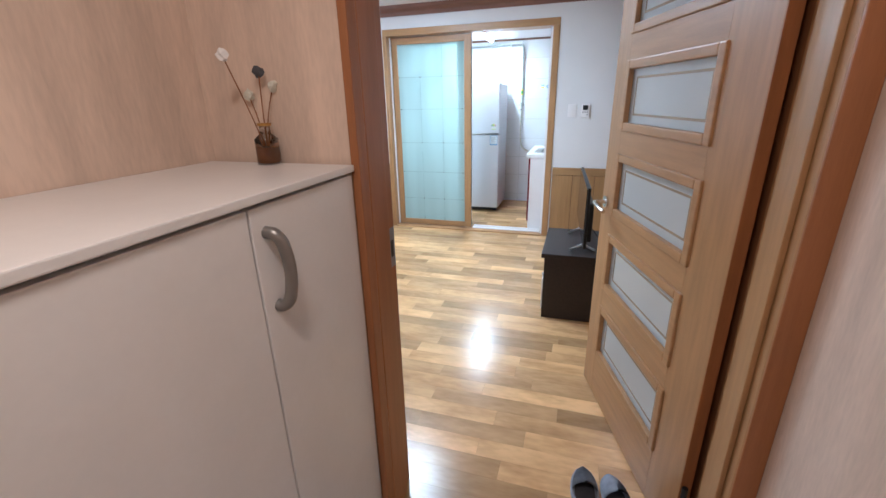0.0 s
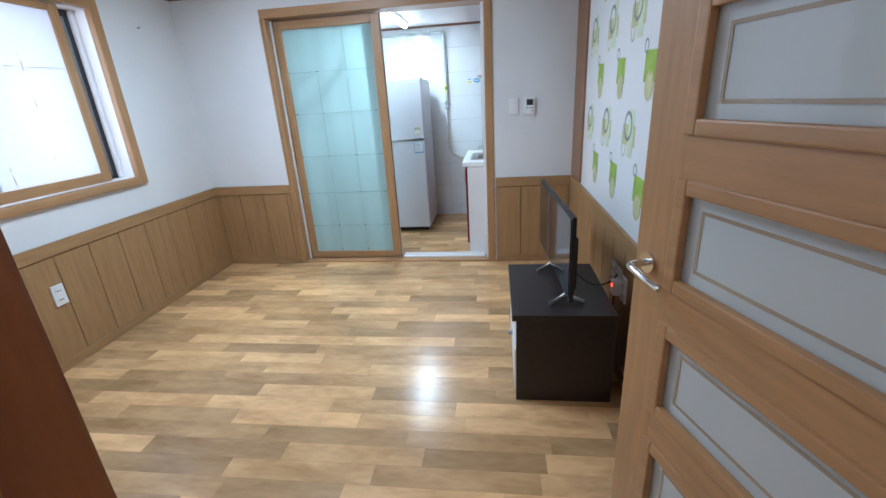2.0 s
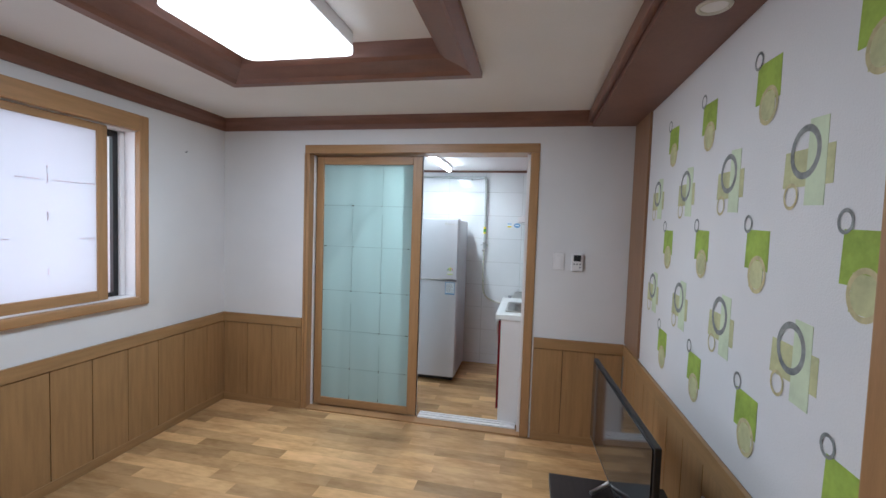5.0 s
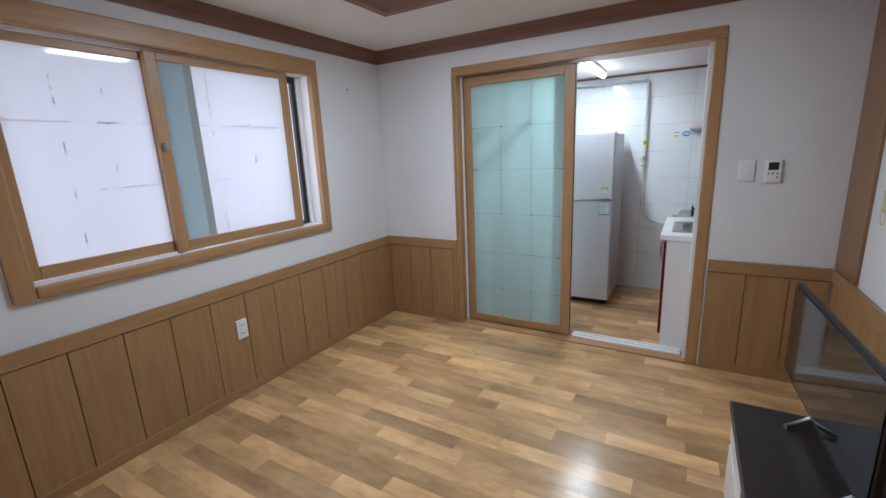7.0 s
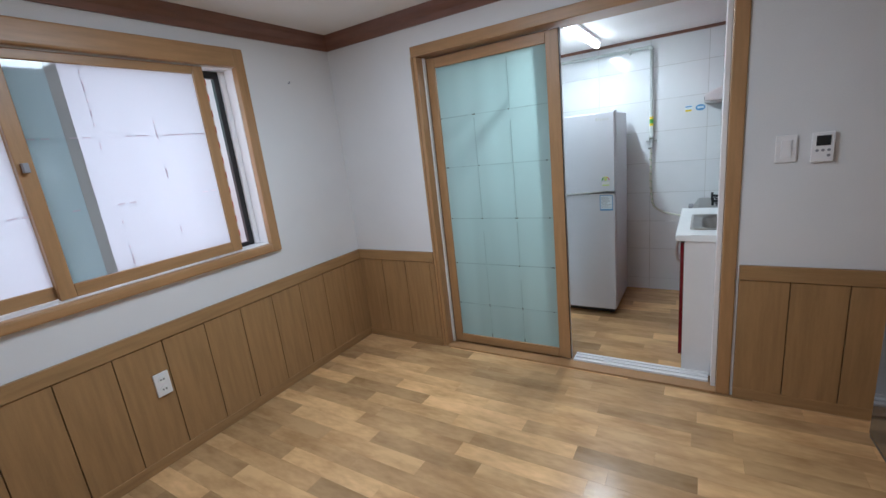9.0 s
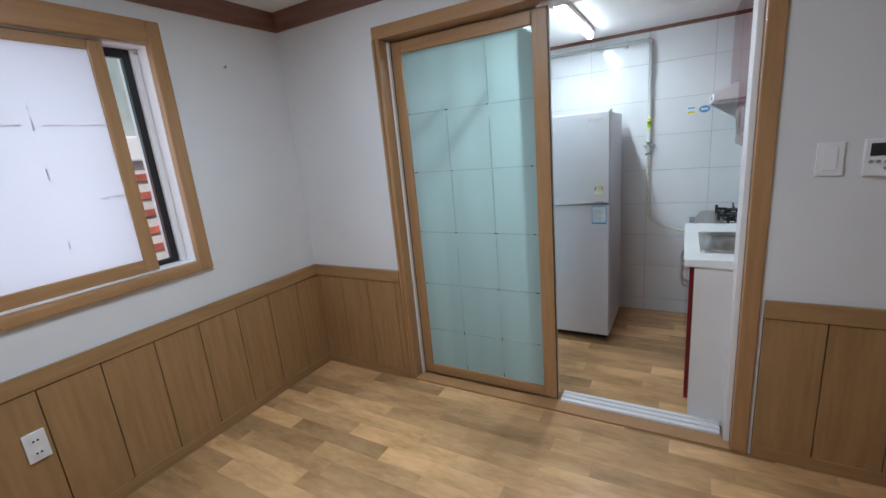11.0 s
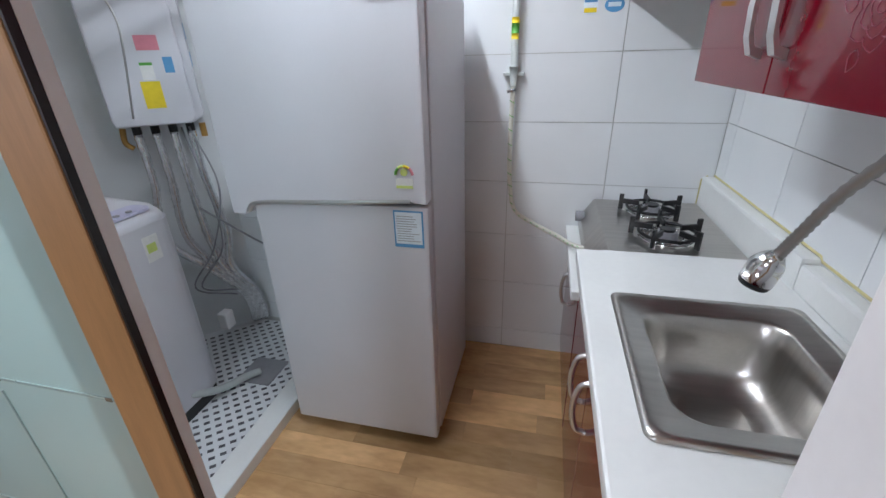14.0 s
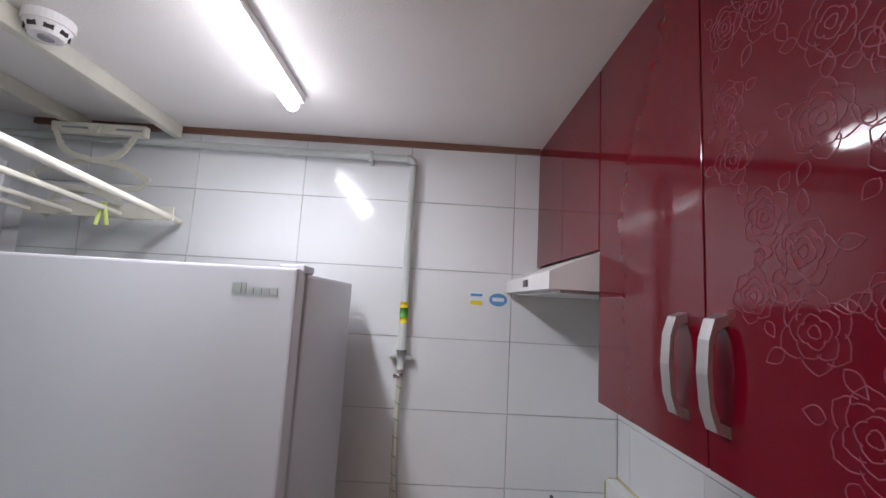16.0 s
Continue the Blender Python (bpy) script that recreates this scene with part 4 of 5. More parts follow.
# ---- stickers on the back wall and fridge ----
k1 = tagged(part("wall_sticker", prism(rounded(0.05, 0.052, 0.006, 3, 0.076, 1.557), KY - 0.0075, KY - 0.006, 'y'), PALEBLUE), "small yellow and blue safety sticker on tile", "sticker")
part("band", B(0.054, 0.098, KY - 0.0085, KY - 0.0076, 1.535, 1.55), YELLOW, k1)
part("band", B(0.054, 0.098, KY - 0.0085, KY - 0.0076, 1.568, 1.576), BLUE, k1)
oval = [(0.158 + 0.034 * math.cos(2 * math.pi * k / 24), 1.557 + 0.024 * math.sin(2 * math.pi * k / 24)) for k in range(24)]
k2 = tagged(part("wall_sticker", prism(oval, KY - 0.0075, KY - 0.006, 'y'), BLUE), "small oval blue sticker on tile", "sticker")
part("band", B(0.136, 0.18, KY - 0.0085, KY - 0.0076, 1.551, 1.565), PALEBLUE, k2)
F0 = FY - 0.0125
en = part("energy_label", prism(rounded(0.052, 0.03, 0.005, 3, -0.435, 1.072), F0 - 0.001, F0, 'y'), WHITEPAPER, fr)
part("label_band", B(-0.46, -0.41, F0 - 0.002, F0 - 0.0011, 1.058, 1.066), LIME, en)
for a0, a1, mm in ((180, 130, GREENPRINT), (128, 92, LIME), (88, 52, YELLOW), (50, 0, PINKPRINT)):
    part("gauge", T(arc((-0.435, F0 - 0.002, 1.098), 0.025, a0, a1, 5), 0.0042, 6), mm, en)
part("gauge_centre", D((-0.435, F0 - 0.001, 1.105), 0.011, 0.002, axis='y', n=14), LIME, en)
nt_ = part("notice", B(-0.482, -0.388, FY - 0.002, FY - 0.0005, 0.865, 0.985), BLUE, fr, "pale notice with a blue border")
part("paper", B(-0.477, -0.393, FY - 0.003, FY - 0.0021, 0.877, 0.980), PALEBLUE, nt_)
rnd = random.Random(3)
for k in range(11):
    part("text_bar", B(-0.472, -0.472 + rnd.uniform(0.045, 0.075), FY - 0.0036, FY - 0.0031, 0.966 - 0.008 * k, 0.968 - 0.008 * k), GREY, nt_)
for k, w in enumerate((0.018, 0.006, 0.012, 0.012, 0.012, 0.012)):
    x = -0.50 + sum((0.018, 0.006, 0.012, 0.012, 0.012, 0.012)[:k]) + 0.004 * k
    part("badge", B(x, x + w, F0 - 0.003, F0 - 0.0002, 1.535, 1.535 + (0.022 if k < 2 else 0.014)), SATIN, fr)

# ---- boiler on the slanted wall ----
bo = thing("boiler", "white wall boiler with stickers and foil-wrapped pipes", "boiler")
bx_ = prism([(-0.425, 1.165), (-0.145, 1.165), (-0.10, 1.19), (-0.10, 1.93), (-0.14, 1.95), (-0.43, 1.95), (-0.445, 1.93), (-0.445, 1.19)], 0.003, 0.20, 'y')
bmesh.ops.bevel(bx_, geom=list(bx_.edges), offset=0.008, segments=2, profile=0.6, affect='EDGES')
part("case", slant(bx_), FRIDGE, bo)
cv = prism([(-0.43, 1.165), (-0.15, 1.165), (-0.13, 1.19), (-0.13, 1.90), (-0.16, 1.935), (-0.42, 1.935), (-0.44, 1.90), (-0.44, 1.19)], 0.2005, 0.235, 'y')
bmesh.ops.bevel(cv, geom=list(cv.edges), offset=0.013, segments=3, profile=0.6, affect='EDGES')
part("cover", slant(cv), FRIDGE, bo)
part("cover_line", slant(T(bend([(-0.37, 0.236, 1.90), (-0.35, 0.236, 1.70), (-0.315, 0.236, 1.56), (-0.33, 0.236, 1.4), (-0.36, 0.236, 1.2)], 6), 0.004, 6)), SATIN, bo)
for a, b_, z0, z1, mm, lb in ((-0.30, -0.23, 1.235, 1.34, YELLOW, "yellow sticker"), (-0.285, -0.24, 1.345, 1.41, WHITEPAPER, "white sticker"), (-0.285, -0.24, 1.40, 1.411, GREENPRINT, ""), (-0.28, -0.20, 1.455, 1.51, PINKPRINT, "pink sticker"), (-0.35, -0.28, 1.735, 1.77, BLACK, "dark badge"), (-0.20, -0.165, 1.37, 1.43, BLUE, "blue sticker")):
    part("sticker", slant(B(a, b_, 0.2352 + (0.001 if mm is GREENPRINT else 0), 0.2362 + (0.001 if mm is GREENPRINT else 0), z0, z1)), mm, bo, lb)
for z, mm in ((1.50, BLUE), (1.39, BLUE), (1.28, WHITEPAPER)):
    part("sticker", slant(B(-0.0998, -0.0985, 0.08, 0.13, z, z + 0.06)), mm, bo)
part("flue", slant(T(bend([(-0.27, 0.1, 1.94), (-0.27, 0.1, 2.02), (-0.30, 0.08, 2.07), (-0.40, -0.02, 2.08)], 5), 0.04, 14)), PIPEGREY, bo)
rnd = random.Random(8)
for k in range(4):
    a = -0.38 + 0.07 * k
    part("connector", slant(D((a, 0.11, 1.14), 0.018, 0.05, n=12)), BLACK, bo)
    pts = bend([(a, 0.11, 1.12), (a + 0.005, 0.115, 0.9), (a + 0.02 * (k - 1), 0.12, 0.62), (-0.24 + 0.03 * k, 0.13, 0.42), (-0.12 + 0.02 * k, 0.10, 0.22), (-0.10 + 0.02 * k, 0.05, 0.02)], 12)
    part("foil_pipe", slant(T(pts, [0.0195 + rnd.uniform(-0.002, 0.002) for _ in pts], 10)), FOIL, bo, "crinkled foil-wrapped pipe")
part("brass_valve", slant(D((-0.12, 0.11, 1.12), 0.014, 0.06, n=10)), BRASS, bo)
part("brass_elbow", slant(T(bend([(-0.43, 0.11, 1.15), (-0.435, 0.11, 1.09), (-0.41, 0.11, 1.06)], 4), 0.012)), BRASS, bo)
bo.location = OD * 0.055
cb = thing("boiler_cables", "tangled dark cables hanging below the boiler", "cable")
for k in range(2):
    part("cable", slant(T(bend([(-0.12 - 0.03 * k, 0.13, 1.14), (-0.06 - 0.05 * k, 0.16, 0.85), (-0.15 + 0.04 * k, 0.17, 0.55), (-0.28 + 0.03 * k, 0.16, 0.35), (-0.1, 0.14, 0.25 + 0.03 * k)], 8), 0.0045, 6)), GREY, cb)
part("cable", T(bend([(-1.62, 6.1, 0.78), (-1.35, 6.2, 0.55), (-1.05, 6.25, 0.42)], 8), 0.005, 6), GREY, cb)
part("plug", B(-1.60, -1.55, 6.0, 6.06, 0.16, 0.25, bevel=0.008), PVC, cb)

# kitchen window in the slanted wall
kwn = thing("window_2", "small brown-trimmed laundry window, open", "window", "", "structure")
part("trim", slant(B(-0.70, -0.645, -0.02, 0.02, 0.895, 1.96, bevel=0.004)), FRAME, kwn)
part("trim", slant(B(-1.27, -1.20, -0.02, 0.02, 0.895, 1.96, bevel=0.004)), FRAME, kwn)
part("trim", slant(B(-1.20, -0.70, -0.02, 0.02, 0.895, 0.955, bevel=0.004)), FRAMEH, kwn)
part("trim", slant(B(-1.20, -0.70, -0.02, 0.02, 1.895, 1.96, bevel=0.004)), FRAMEH, kwn)
part("liner", slant(B(-0.72, -0.70, -0.10, -0.021, 0.955, 1.895)), PVC, kwn, "white plastic lining")
part("liner", slant(B(-1.20, -0.72, -0.10, -0.021, 0.955, 0.975)), PVC, kwn)
part("screen_frame", slant(B(-0.80, -0.72, -0.14, -0.12, 0.955, 1.895)), BLACK, kwn, "black screen frame")
part("sash", slant(B(-1.20, -1.0, -0.09, -0.06, 0.975, 1.895)), PVC, kwn)

# ---- drying rack under the kitchen ceiling ----
rk = thing("drying_rack", "ivory ceiling drying rack with four rods", "drying rack")
for x in (-1.09, -1.43):
    part("track", B(x - 0.015, x + 0.015, 5.0, KY - 0.03, KZ - 0.05, KZ - 0.001, bevel=0.003), IVORY, rk)
for k, x in enumerate((-1.04, -1.21, -1.38, -1.52)):
    rod = part("rod", T([(x + 0.26, 5.03, 1.79), (x, 6.33, 1.78)], 0.0085 if k else 0.0105, 8), IVORY, rk)
    part("end_cap", T([(x + 0.001, 6.325, 1.78), (x - 0.001, 6.337, 1.78)], 0.0125, 8), IVORY, rod)


def flat_arm(pts, y):
    """A flat strip bent within an upright plane."""
    bm = bmesh.new()
    p = bend([(a, 0, b) for a, b in pts], 6)
    rings = []
    for i_, q in enumerate(p):
        d = (p[min(i_ + 1, len(p) - 1)] - p[max(i_ - 1, 0)]).normalized()
        n_ = Vector((-d.z, 0, d.x)) * 0.0095
        rings.append([bm.verts.new((q.x + n_.x * a, y + b, q.z + n_.z * a)) for a, b in ((1, -0.002), (-1, -0.002), (-1, 0.002), (1, 0.002))])
    for ra, rb in zip(rings, rings[1:]):
        for k_ in range(4):
            bm.faces.new((ra[k_], ra[(k_ + 1) % 4], rb[(k_ + 1) % 4], rb[k_]))
    bm.faces.new(rings[0])
    bm.faces.new(rings[-1][::-1])
    bmesh.ops.recalc_face_normals(bm, faces=bm.faces)
    return bm


for yy, sx in ((6.25, 0.0), (5.30, 0.19)):
    br = part("bracket", B(-1.47, -1.14, yy - 0.014, yy + 0.014, 2.06, 2.099, bevel=0.004), IVORY, rk)
    for a in (-1.43, -1.24):
        part("slot", B(a, a + 0.09, yy - 0.0148, yy - 0.0141, 2.075, 2.082), GREY, br)
    part("spring", D((-1.305, yy - 0.022, 2.075), 0.015, 0.016, axis='y', n=14), IVORY, br)
    for sgn in (-1, 1):
        yo = yy - 0.018 + 0.005 * sgn
        part("scissor_arm", flat_arm([(-1.305 + sgn * 0.14, 2.07), (-1.305 + sgn * 0.09, 1.99), (-1.305, 1.962), (-1.305 - sgn * 0.13, 1.94), (-1.305 - sgn * 0.20, 1.90)], yo), IVORY, br)
        part("scissor_arm", flat_arm([(-1.305 + sgn * 0.20, 1.90), (-1.305 + sgn * 0.15, 1.868), (-1.305, 1.853), (-1.305 - sgn * 0.09, 1.835), (-1.305 - sgn * 0.13, 1.81)], yo), IVORY, br)
        part("pin", D((-1.305 + sgn * 0.20, yy - 0.018, 1.90), 0.011, 0.018, axis='y', n=12), IVORY, br)
    part("rod_holder", B(-1.52 + sx, -1.01 + sx, yy - 0.004, yy + 0.004, 1.765, 1.815, bevel=0.003), IVORY, rk)
cp = thing("clothes_peg", "yellow plastic clothes peg on a rod", "clothes peg")
for sgn in (-1, 1):
    part("half", T([(-1.176 - 0.004 * sgn, 6.15, 1.80), (-1.176 + 0.007 * sgn, 6.15, 1.775), (-1.176 + 0.018 * sgn, 6.15, 1.725)], 0.007, 6), LIME, cp)
sd = thing("smoke_detector", "round white smoke detector on the ceiling", "smoke detector")
part("base", D((-1.03, 5.72, KZ - 0.012), 0.05, 0.023, n=28), PVC, sd)
part("head", D((-1.03, 5.72, KZ - 0.036), 0.033, 0.025, n=24, r2=0.046), PVC, sd)
for k in range(8):
    t = radians(45 * k)
    part("vent", B(0.036, 0.0415, -0.009, 0.009, -0.040, -0.030, m=Matrix.Translation((-1.03, 5.72, KZ)) @ Matrix.Rotation(t, 4, 'Z')), BLACK, sd)
part("sensor", D((-1.03, 5.72, KZ - 0.050), 0.016, 0.004, n=16), GREY, sd)
dn = thing("drain_hose", "grey drain hose lying by the floor drain", "hose")
part("hose", T(bend([(-1.5, 5.6, 0.10), (-1.44, 5.75, 0.02), (-1.40, 5.86, 0.0), (-1.36, 5.93, -0.012)], 8), 0.018, 10), PIPEGREY, dn)
tagged(part("floor_drain", B(-1.45, -1.27, 5.86, 6.04, -0.029, -0.024), GREY), "dark square floor drain in mosaic", "floor drain")

# ---- switch, thermostat, outlets ----
sw = thing("light_switch", "white plastic light switch on the wall", "light switch")
part("plate", B(0.468, 0.545, YB - 0.009, YB - 0.0005, 1.24, 1.36, bevel=0.003), PVC, sw)
part("rocker", B(0.487, 0.526, YB - 0.013, YB - 0.0092, 1.26, 1.34, bevel=0.002), PVC, sw)
th = thing("thermostat", "white wall thermostat with a dark display", "thermostat")
part("body", B(0.594, 0.67, YB - 0.02, YB - 0.0005, 1.235, 1.362, bevel=0.004), PVC, th)
part("display", B(0.608, 0.656, YB - 0.0225, YB - 0.0202, 1.305, 1.348), BLACK, th)
for dx, dz in ((0.612, 1.285), (0.632, 1.285), (0.652, 1.285), (0.652, 1.262)):
    part("button", D((dx, YB - 0.0215, dz), 0.006, 0.004, axis='y', n=12), GREY, th)


def outlet(m, double=True):
    o = thing("wall_outlet", "white double wall outlet on the wainscot", "outlet", "wall outlets", "", m)
    part("plate", B(-0.036, 0.036, -0.012, 0, -0.062, 0.062, bevel=0.003), PVC, o)
    for z in (-0.027, 0.027):
        so = part("socket", D((0, -0.0135, z), 0.02, 0.004, axis='y', n=20), WHITEPAPER, o)
        for x in (-0.007, 0.007):
            part("hole", D((x, -0.0162, z), 0.0042, 0.002, axis='y', n=8), BLACK, so)
    return o


ow = outlet(pose(XL + 0.0165, 3.155, 0.445, 0, 0, 90))
copy_thing(ow, pose(XR - 0.0165, 3.305, 0.50, 0, 0, -90))
copy_thing(ow, pose(XR - 0.0165, 3.215, 0.50, 0, 0, -90))
copy_thing(ow, pose(XR - 0.0165, 3.125, 0.49, 0, 0, -90))
ad = thing("power_adapter", "white plug adapter with a glowing red light", "adapter")
part("case", B(XR - 0.075, XR - 0.034, 3.11, 3.17, 0.46, 0.53, bevel=0.008), PVC, ad)
part("light", D((XR - 0.0765, 3.135, 0.51), 0.007, 0.004, axis='x', n=12), REDLED, ad)
pc = thing("power_cable", "black television cable on the stand", "cable")
part("cable", T(bend([(0.735, 3.25, 0.56), (0.80, 3.20, 0.50), (0.87, 3.2, 0.48), (0.93, 3.21, 0.50), (XR - 0.034, 3.215, 0.527)], 8), 0.004, 6), BLACK, pc)
part("cable", T(bend([(XR - 0.06, 3.14, 0.462), (XR - 0.065, 3.13, 0.40), (0.91, 3.1, 0.3), (0.91, 3.05, 0.05)], 8), 0.004, 6), BLACK, pc)
tagged(part("wall_hook", T([(XL + 0.001, 4.35, 2.0), (XL + 0.015, 4.35, 1.995), (XL + 0.018, 4.35, 2.008)], 0.004, 6), GREY), "tiny grey hook in the white wall", "hook")
dl = thing("downlight", "recessed round downlight in the soffit, off", "downlight")
part("rim", T(arc((0.84, 3.18, ZC - 0.103), 0.045, 0, 350, 26, (1, 0, 0), (0, 1, 0)), 0.007, 8), IVORY, dl)
part("lens", D((0.84, 3.18, ZC - 0.102), 0.04, 0.003, n=24), PVC, dl)

# ---- wallpaper print on the east wall ----
wpx = bpy.data.objects["wall_east"]


def sheet(poly, depth, material, name):
    return part(name, prism([(y, z) for y, z in poly], XR - depth, XR - 0.0002, 'x'), material, wpx)


def print_ring(cy, cz, r, w, depth, material):
    bm = bmesh.new()
    n = 28
    vs = [[bm.verts.new((XR - depth, cy + q * math.cos(2 * math.pi * k / n), cz + 1.12 * q * math.sin(2 * math.pi * k / n))) for k in range(n)] for q in (r - w, r)]
    for k in range(n):
        bm.faces.new((vs[0][k], vs[0][(k + 1) % n], vs[1][(k + 1) % n], vs[1][k]))
    part("printed_ring", bm, material, wpx)


def rect(cy, cz, w, h):
    return [(cy - w / 2, cz - h / 2), (cy + w / 2, cz - h / 2 + 0.004), (cy + w / 2 - 0.005, cz + h / 2), (cy - w / 2, cz + h / 2 - 0.005)]


rnd = random.Random(11)
for i in range(-3, 4):
    for j in range(4):
        y, z = 3.12 + 0.426 * i, 0.965 + 0.508 * j
        if YN + 0.1 < y < 4.33 and z < 2.2:
            sheet(rect(y + 0.015, z, 0.135, 0.125), 0.0010, GREEN, "printed_square")
            sheet(rect(y + 0.01, z - 0.075, 0.075, 0.09), 0.0014, OLIVE, "printed_square")
            print_ring(y + 0.005, z - 0.075, 0.052, 0.012, 0.0018, RINGTAN)
            print_ring(y + 0.075, z + 0.08, 0.026, 0.008, 0.0018, RINGGREY)
        y, z = 2.93 + 0.426 * i, 1.215 + 0.508 * j - 0.508
        if YN + 0.1 < y < 4.33 and 0.85 < z < 2.2:
            sheet(rect(y - 0.01, z - 0.03, 0.20, 0.10), 0.0010, OLIVE, "printed_square")
            sheet(rect(y - 0.045, z - 0.02, 0.075, 0.22), 0.0014, PALE, "printed_square")
            print_ring(y, z + 0.01, 0.062, 0.016, 0.0018, RINGGREY)
            print_ring(y + 0.05, z - 0.10, 0.032, 0.008, 0.0018, RINGTAN)

# ---- rose outlines on the wall cabinet ----
wc_ = [o for o in bpy.data.objects if o.name.startswith("wall_cabinet")][0]
rnd = random.Random(21)


def rose(cy, cz, r):
    """Petal outlines in three whorls, with pointed leaves around."""
    bm = bmesh.new()
    xx = UC + 0.00075

    def stroke(pts):
        tube(bm, [(xx, cy + a, cz + b) for a, b in pts], 0.00085, 4)

    turn = rnd.uniform(0, 360)
    for q, n in ((0.16, 3), (0.38, 4), (0.62, 5), (0.88, 6)):
        turn += 37
        for p in range(n):
            half, mid = 180 / n * 1.12, turn + 360 * p / n + rnd.uniform(-9, 9)
            lift = rnd.uniform(0.16, 0.3)
            pts = []
            for k in range(-6, 7):
                u = k / 6
                t = radians(mid + half * u)
                rr = r * q * (0.82 + lift * (1 - abs(u) ** 2.2) + 0.07 * max(0, 1 - abs(u) * 4) + rnd.uniform(-0.015, 0.015))
                pts.append((rr * math.cos(t), rr * math.sin(t)))
            stroke(pts)
    for k in range(4):
        a = radians(turn + 90 * k + rnd.uniform(-25, 25))
        l, wd_ = r * rnd.uniform(0.55, 0.8), r * 0.2
        c, s_ = math.cos(a), math.sin(a)
        for sg in (-1, 1):
            pts = []
            for q in range(9):
                u = q / 8
                f, g = r * 0.98 + l * u, sg * wd_ * math.sin(math.pi * u ** 0.8)
                pts.append((c * f - s_ * g, s_ * f + c * g))
            stroke(pts)
    tagged(part("rose_outline", bm, ROSE, wc_), "", "", "", "stuff")


for cy, cz, r in ((5.181, 1.752, 0.043), (5.31, 1.752, 0.038), (5.261, 1.663, 0.038), (5.211, 1.616, 0.04), (5.318, 1.834, 0.035), (5.10, 1.70, 0.04), (5.283, 1.569, 0.036), (5.202, 1.531, 0.045), (5.147, 1.442, 0.048), (5.164, 1.85, 0.042), (5.10, 1.795, 0.036), (5.12, 1.56, 0.036),
                  (5.06, 1.63, 0.04), (5.05, 1.86, 0.042), (5.25, 1.93, 0.042), (5.14, 1.96, 0.045), (5.32, 1.95, 0.036), (5.04, 1.97, 0.04), (5.20, 2.06, 0.042), (5.09, 2.08, 0.04), (5.31, 2.06, 0.036), (5.04, 1.49, 0.042)):
    rose(cy, cz, r)

# ---- entry: bottle, slippers ----
bt = thing("reed_diffuser", "small amber bottle with dried flower stems", "diffuser bottle")
bp_ = (-0.18, 1.19)
part("bottle", T([(bp_[0], bp_[1], 1.288), (bp_[0], bp_[1], 1.352), (bp_[0], bp_[1], 1.366), (bp_[0], bp_[1], 1.39)], [0.03, 0.03, 0.014, 0.013], 18), CLEAR, bt)
part("liquid", T([(bp_[0], bp_[1], 1.290), (bp_[0], bp_[1], 1.33)], 0.026, 16), AMBER, bt)
part("collar", T([(bp_[0], bp_[1], 1.385), (bp_[0], bp_[1], 1.392)], 0.018, 14), BRASS, bt)
for dx, dy, dz, mm in ((-0.03, -0.07, 0.19, PVC), (0.0, 0.01, 0.155, SLIPPERIN), (0.02, 0.03, 0.12, IVORY), (-0.05, 0.02, 0.1, IVORY)):
    tp = (bp_[0] + dx, bp_[1] + dy, 1.36 + dz)
    part("stem", T(bend([(bp_[0], bp_[1], 1.30), (bp_[0] + dx * 0.4, bp_[1] + dy * 0.3, 1.40), tp], 4), 0.0016, 5), AMBER, bt)
    bm = bmesh.new()
    bmesh.ops.create_icosphere(bm, subdivisions=2, radius=0.014, matrix=Matrix.Translation(tp))
    for v in bm.verts:
        v.co += (v.co - Vector(tp)) * rnd.uniform(-0.3, 0.3)
    part("flower", bm, mm, bt)


def slipper(m):
    s_ = thing("slipper", "grey felt house slipper on the floor", "slipper", "slippers", "", m)
    foot = lambda g, z: [(g * 0.047 * math.cos(t) * (1 + 0.12 * math.sin(t)), g * 0.13 * math.sin(t)) for t in [2 * math.pi * k / 24 for k in range(24)]]
    part("sole", prism(foot(1, 0), 0.001, 0.014), SLIPPERIN, s_)
    part("insole", prism(foot(0.86, 0), 0.0142, 0.018), SLIPPERIN, s_)
    rim = [(a, b, 0.022 + 0.03 * max(0, -b / 0.13) ** 0.6) for a, b in foot(0.95, 0)]
    part("rim", T(rim, 0.008, 8, closed=True), SLIPPER, s_)
    bm = bmesh.new()
    rows_ = []
    for k in range(8):
        b = 0.125 - 0.016 * k
        hw = 0.047 * math.sqrt(max(0.02, 1 - (b / 0.132) ** 2)) * 1.06
        h = 0.018 + 0.045 * math.sin(min(1, (k + 0.4) / 6) * math.pi / 2)
        rows_.append([bm.verts.new((hw * math.cos(math.pi * q / 10), b, 0.014 + h * math.sin(math.pi * q / 10))) for q in range(11)])
    for ra, rb in zip(rows_, rows_[1:]):
        for q in range(10):
            bm.faces.new((ra[q], ra[q + 1], rb[q + 1], rb[q])).smooth = True
    bmesh.ops.solidify(bm, geom=list(bm.faces), thickness=0.004)
    part("upper", bm, SLIPPER, s_)
    return s_


sl = slipper(pose(0.735, 1.515, 0.002, 0, 0, 4))
copy_thing(sl, pose(0.852, 1.51, 0.002, 0, 0, 14))

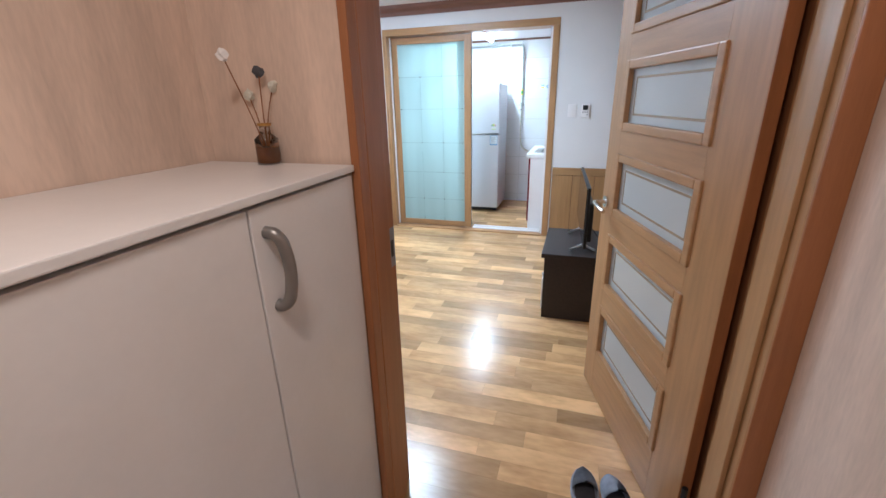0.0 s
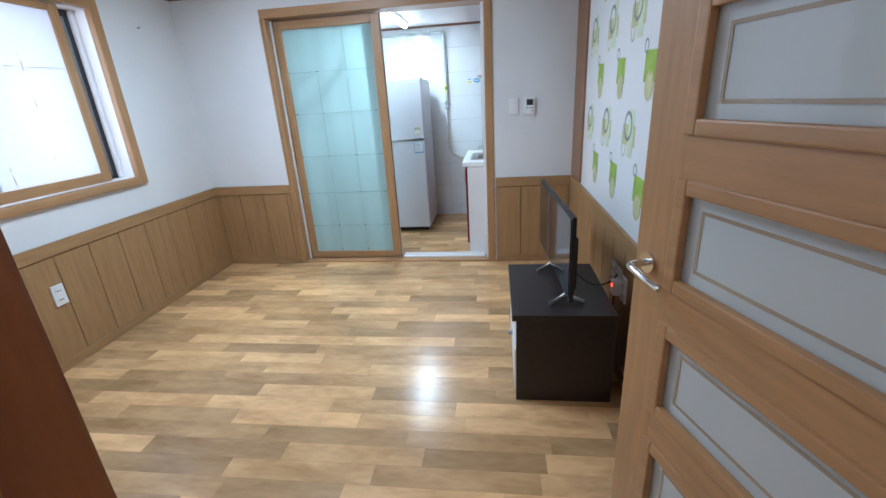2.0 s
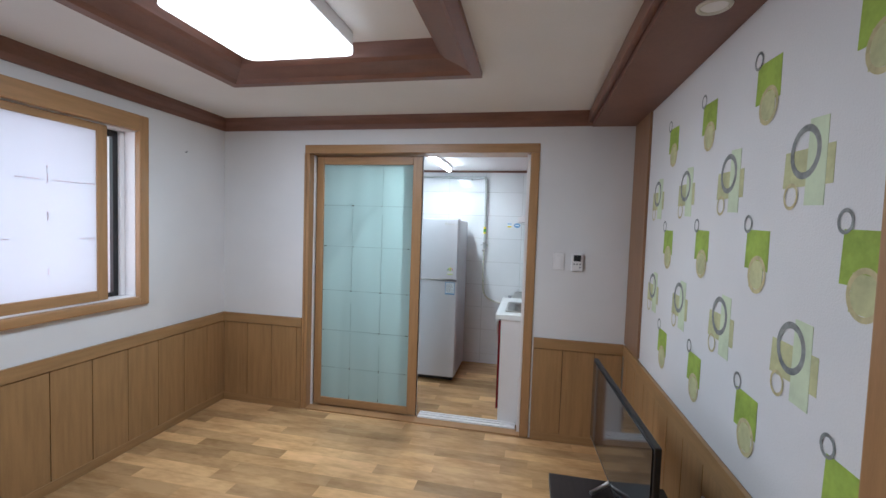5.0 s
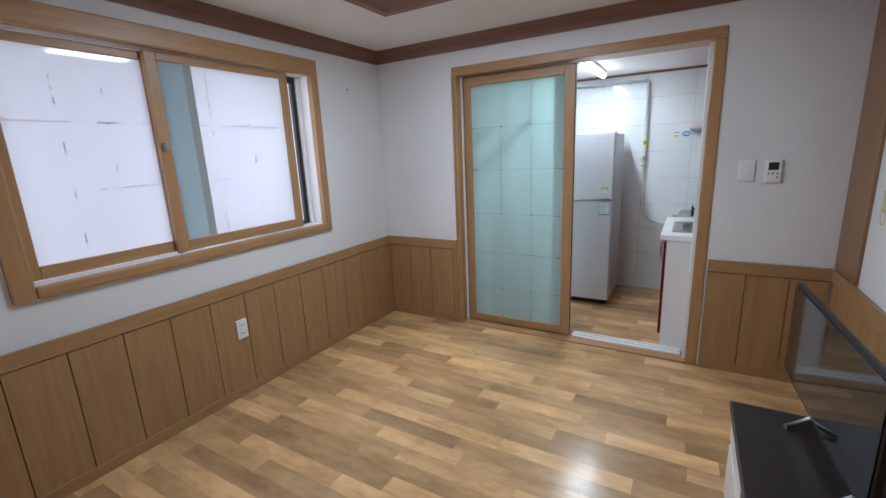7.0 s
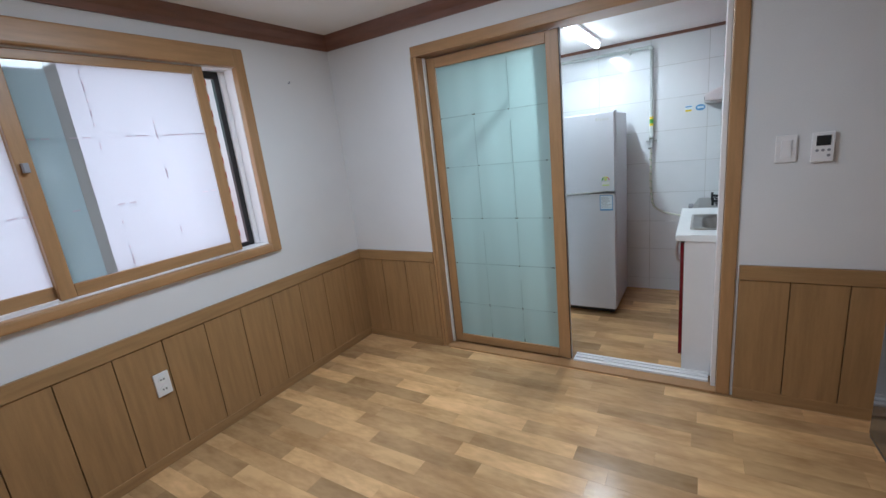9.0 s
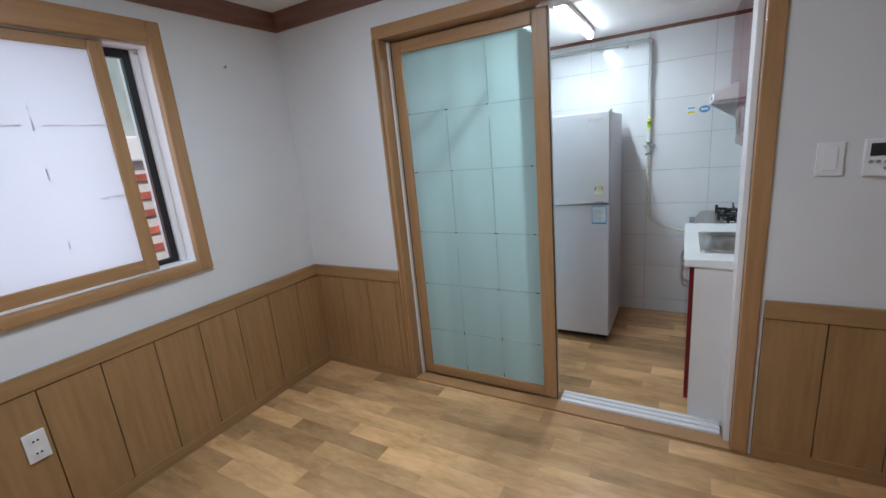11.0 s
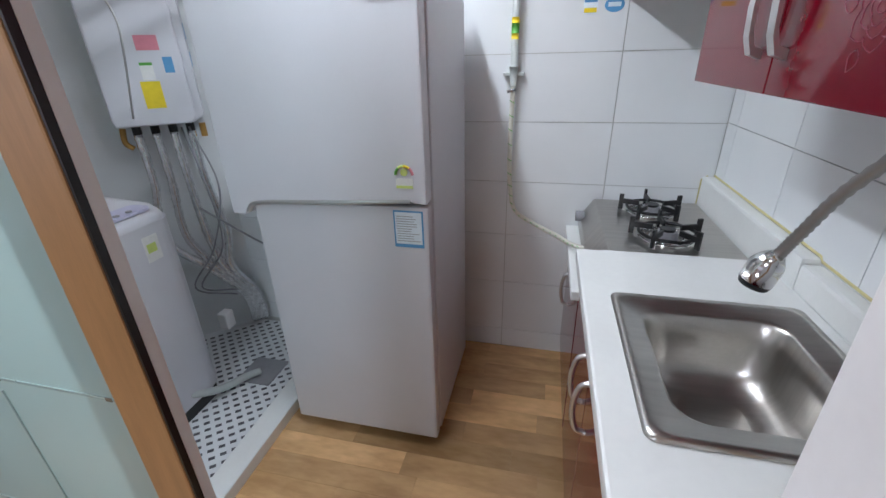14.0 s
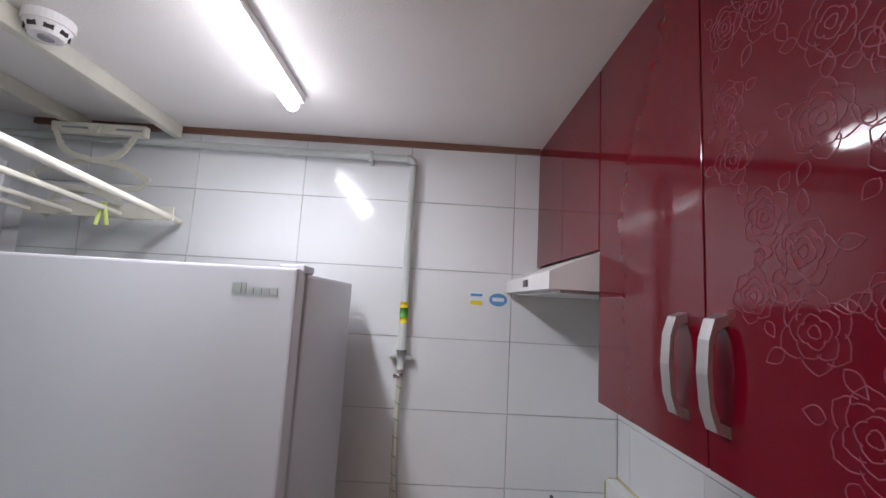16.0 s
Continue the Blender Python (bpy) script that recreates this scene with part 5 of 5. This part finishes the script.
# ---- outside: brick house across the gap ----
house = thing("brick_house", "red brick house wall close outside the windows", "house")
part("wall", B(-3.75, -3.52, 4.5, 9.0, -3.0, 5.0), MORTAR, house)
gw = thing("garden_wall", "low red brick wall with a white coping outside", "wall")
part("wall", B(-3.75, -3.52, -1.0, 4.497, -3.0, 1.56), MORTAR, gw)
part("coping", B(-3.79, -3.48, -1.0, 4.496, 1.561, 1.74, bevel=0.012), PVC, gw, "white coping")
nf = thing("netting_fence", "tall green netting fence behind the brick wall", "fence")
part("netting", B(-4.31, -4.30, -1.0, 4.48, -2.9, 4.6), NETTING, nf)
for yy in (0.0, 2.2, 4.4):
    part("post", T([(-4.34, yy, -3.0), (-4.34, yy, 4.7)], 0.03, 8), PIPEGREY, nf)
struct("ground", B(-40, 40, -40, 40, -3.2, -3.0), CEMENT, "grey concrete ground outside", "ground")

# ---- pieces ----
def planks(parent, xa, xb, ya, yb, seed):
    rnd = random.Random(seed)
    pitch, shared = 0.0975, {}
    ob = bpy.data.objects[parent]
    y, shift = ya, 0.0
    while y < yb - 0.01:
        y2 = min(y + pitch, yb)
        shift = (shift + rnd.choice((0.21, 0.27, 0.35))) % 0.62
        x = xa - shift
        while x < xb:
            l = rnd.choice((0.5, 0.61, 0.62, 0.63, 0.66))
            p, q = max(x, xa), min(x + l, xb)
            if q - p > 0.02:
                key = (round(q - p, 3), round(y2 - y, 3))
                if key not in shared:
                    shared[key] = mesh_of("plank", B(0, q - p - 0.0006, 0, y2 - y - 0.0006, -0.003, 0), PLANK)
                o = new("plank", shared[key])
                o.location = (p, y, 0.0)
                o.parent = ob
            x += l
        y = y2


planks("floor", XL + 0.02, XR - 0.02, 1.32, 4.745, 5)
planks("floor_kitchen", WET + 0.052, KX, 4.937, KY - 0.004, 9)


def tiles(parent, along, start, end, pitch, off, zs_, put):
    ob = bpy.data.objects[parent]
    shared = {}
    a = off
    while a > start:
        a -= pitch
    while a < end:
        p, q = max(a, start), min(a + pitch, end)
        if q - p > 0.015:
            for z0, z1 in zip(zs_, zs_[1:]):
                o = part("tile", put(p + 0.0015, q - 0.0015, z0 + 0.0015, z1 - 0.0015), TILE, ob)
        a += pitch


ZT = [0.0, 0.107, 0.384, 0.637, 0.89, 1.146, 1.404, 1.657, 1.913, KZ]
tiles("wall_kitchen_north", 'x', -1.64, KX, 0.407, 0.207, ZT, lambda a, b, z0, z1: B(a, b, KY - 0.006, KY + 0.002, z0, z1))
tiles("wall_kitchen_east", 'y', 4.955, KY - 0.007, 0.40, 5.87, [0.0, 0.384, 0.637, 0.89, 1.15, 1.404, 1.657, KZ], lambda a, b, z0, z1: B(KX - 0.006, KX + 0.002, a, b, z0, z1))

# dark dots of the laundry mosaic
dots = bmesh.new()
x = -2.3
i = 0
while x < WET - 0.06:
    y = 5.0 + (0.03 if i % 2 else 0)
    while y < KY - 0.02:
        if (Vector((x, y, 0)) - OC).dot(ON) > 0.02:
            box(dots, -0.012, 0.012, -0.007, 0.007, -0.0298, -0.0284, m=Matrix.Translation((x, y, 0)) @ Matrix.Rotation(radians(38), 4, 'Z'))
        y += 0.06
    x += 0.03
    i += 1
d_ = part("mosaic_dots", dots, DOT, bpy.data.objects["floor_wet"])
tagged(d_, "", "", "", "stuff")

# bricks of the house across the gap, in view of the open windows
shared_brick = mesh_of("brick", B(-0.006, 0.006, -0.097, 0.097, -0.028, 0.028, bevel=0.003), BRICK)
wallp = [o for o in house.children if o.name.startswith("wall")][0]
lowp = [o for o in gw.children if o.name.startswith("wall")][0]
for k in range(32):
    for j in range(5):
        o = new("brick", shared_brick)
        o.location = (-3.515, 4.62 + 0.207 * j + (0.1035 if k % 2 else 0), 0.5 + 0.067 * k)
        o.parent = wallp
for k in range(16):
    for j in range(6):
        o = new("brick", shared_brick)
        o.location = (-3.515, 4.37 - 0.207 * j - (0.1035 if k % 2 else 0), 0.5 + 0.067 * k)
        o.parent = lowp
rest = bmesh.new()
for k in range(-12, 50):
    for j in range(18):
        if not (0 <= k < 32 and j < 5):
            yy, zz = 4.62 + 0.207 * j + (0.1035 if k % 2 else 0), 0.5 + 0.067 * k
            box(rest, -3.521, -3.509, yy - 0.097, yy + 0.097, zz - 0.028, zz + 0.028)
tagged(part("far_bricks", rest, BRICK, wallp), "", "", "", "stuff")
rest = bmesh.new()
for k in range(-12, 16):
    for j in range(22):
        if not (0 <= k and j < 6):
            yy, zz = 4.37 - 0.207 * j - (0.1035 if k % 2 else 0), 0.5 + 0.067 * k
            box(rest, -3.521, -3.509, yy - 0.097, yy + 0.097, zz - 0.028, zz + 0.028)
tagged(part("far_bricks", rest, BRICK, lowp), "", "", "", "stuff")
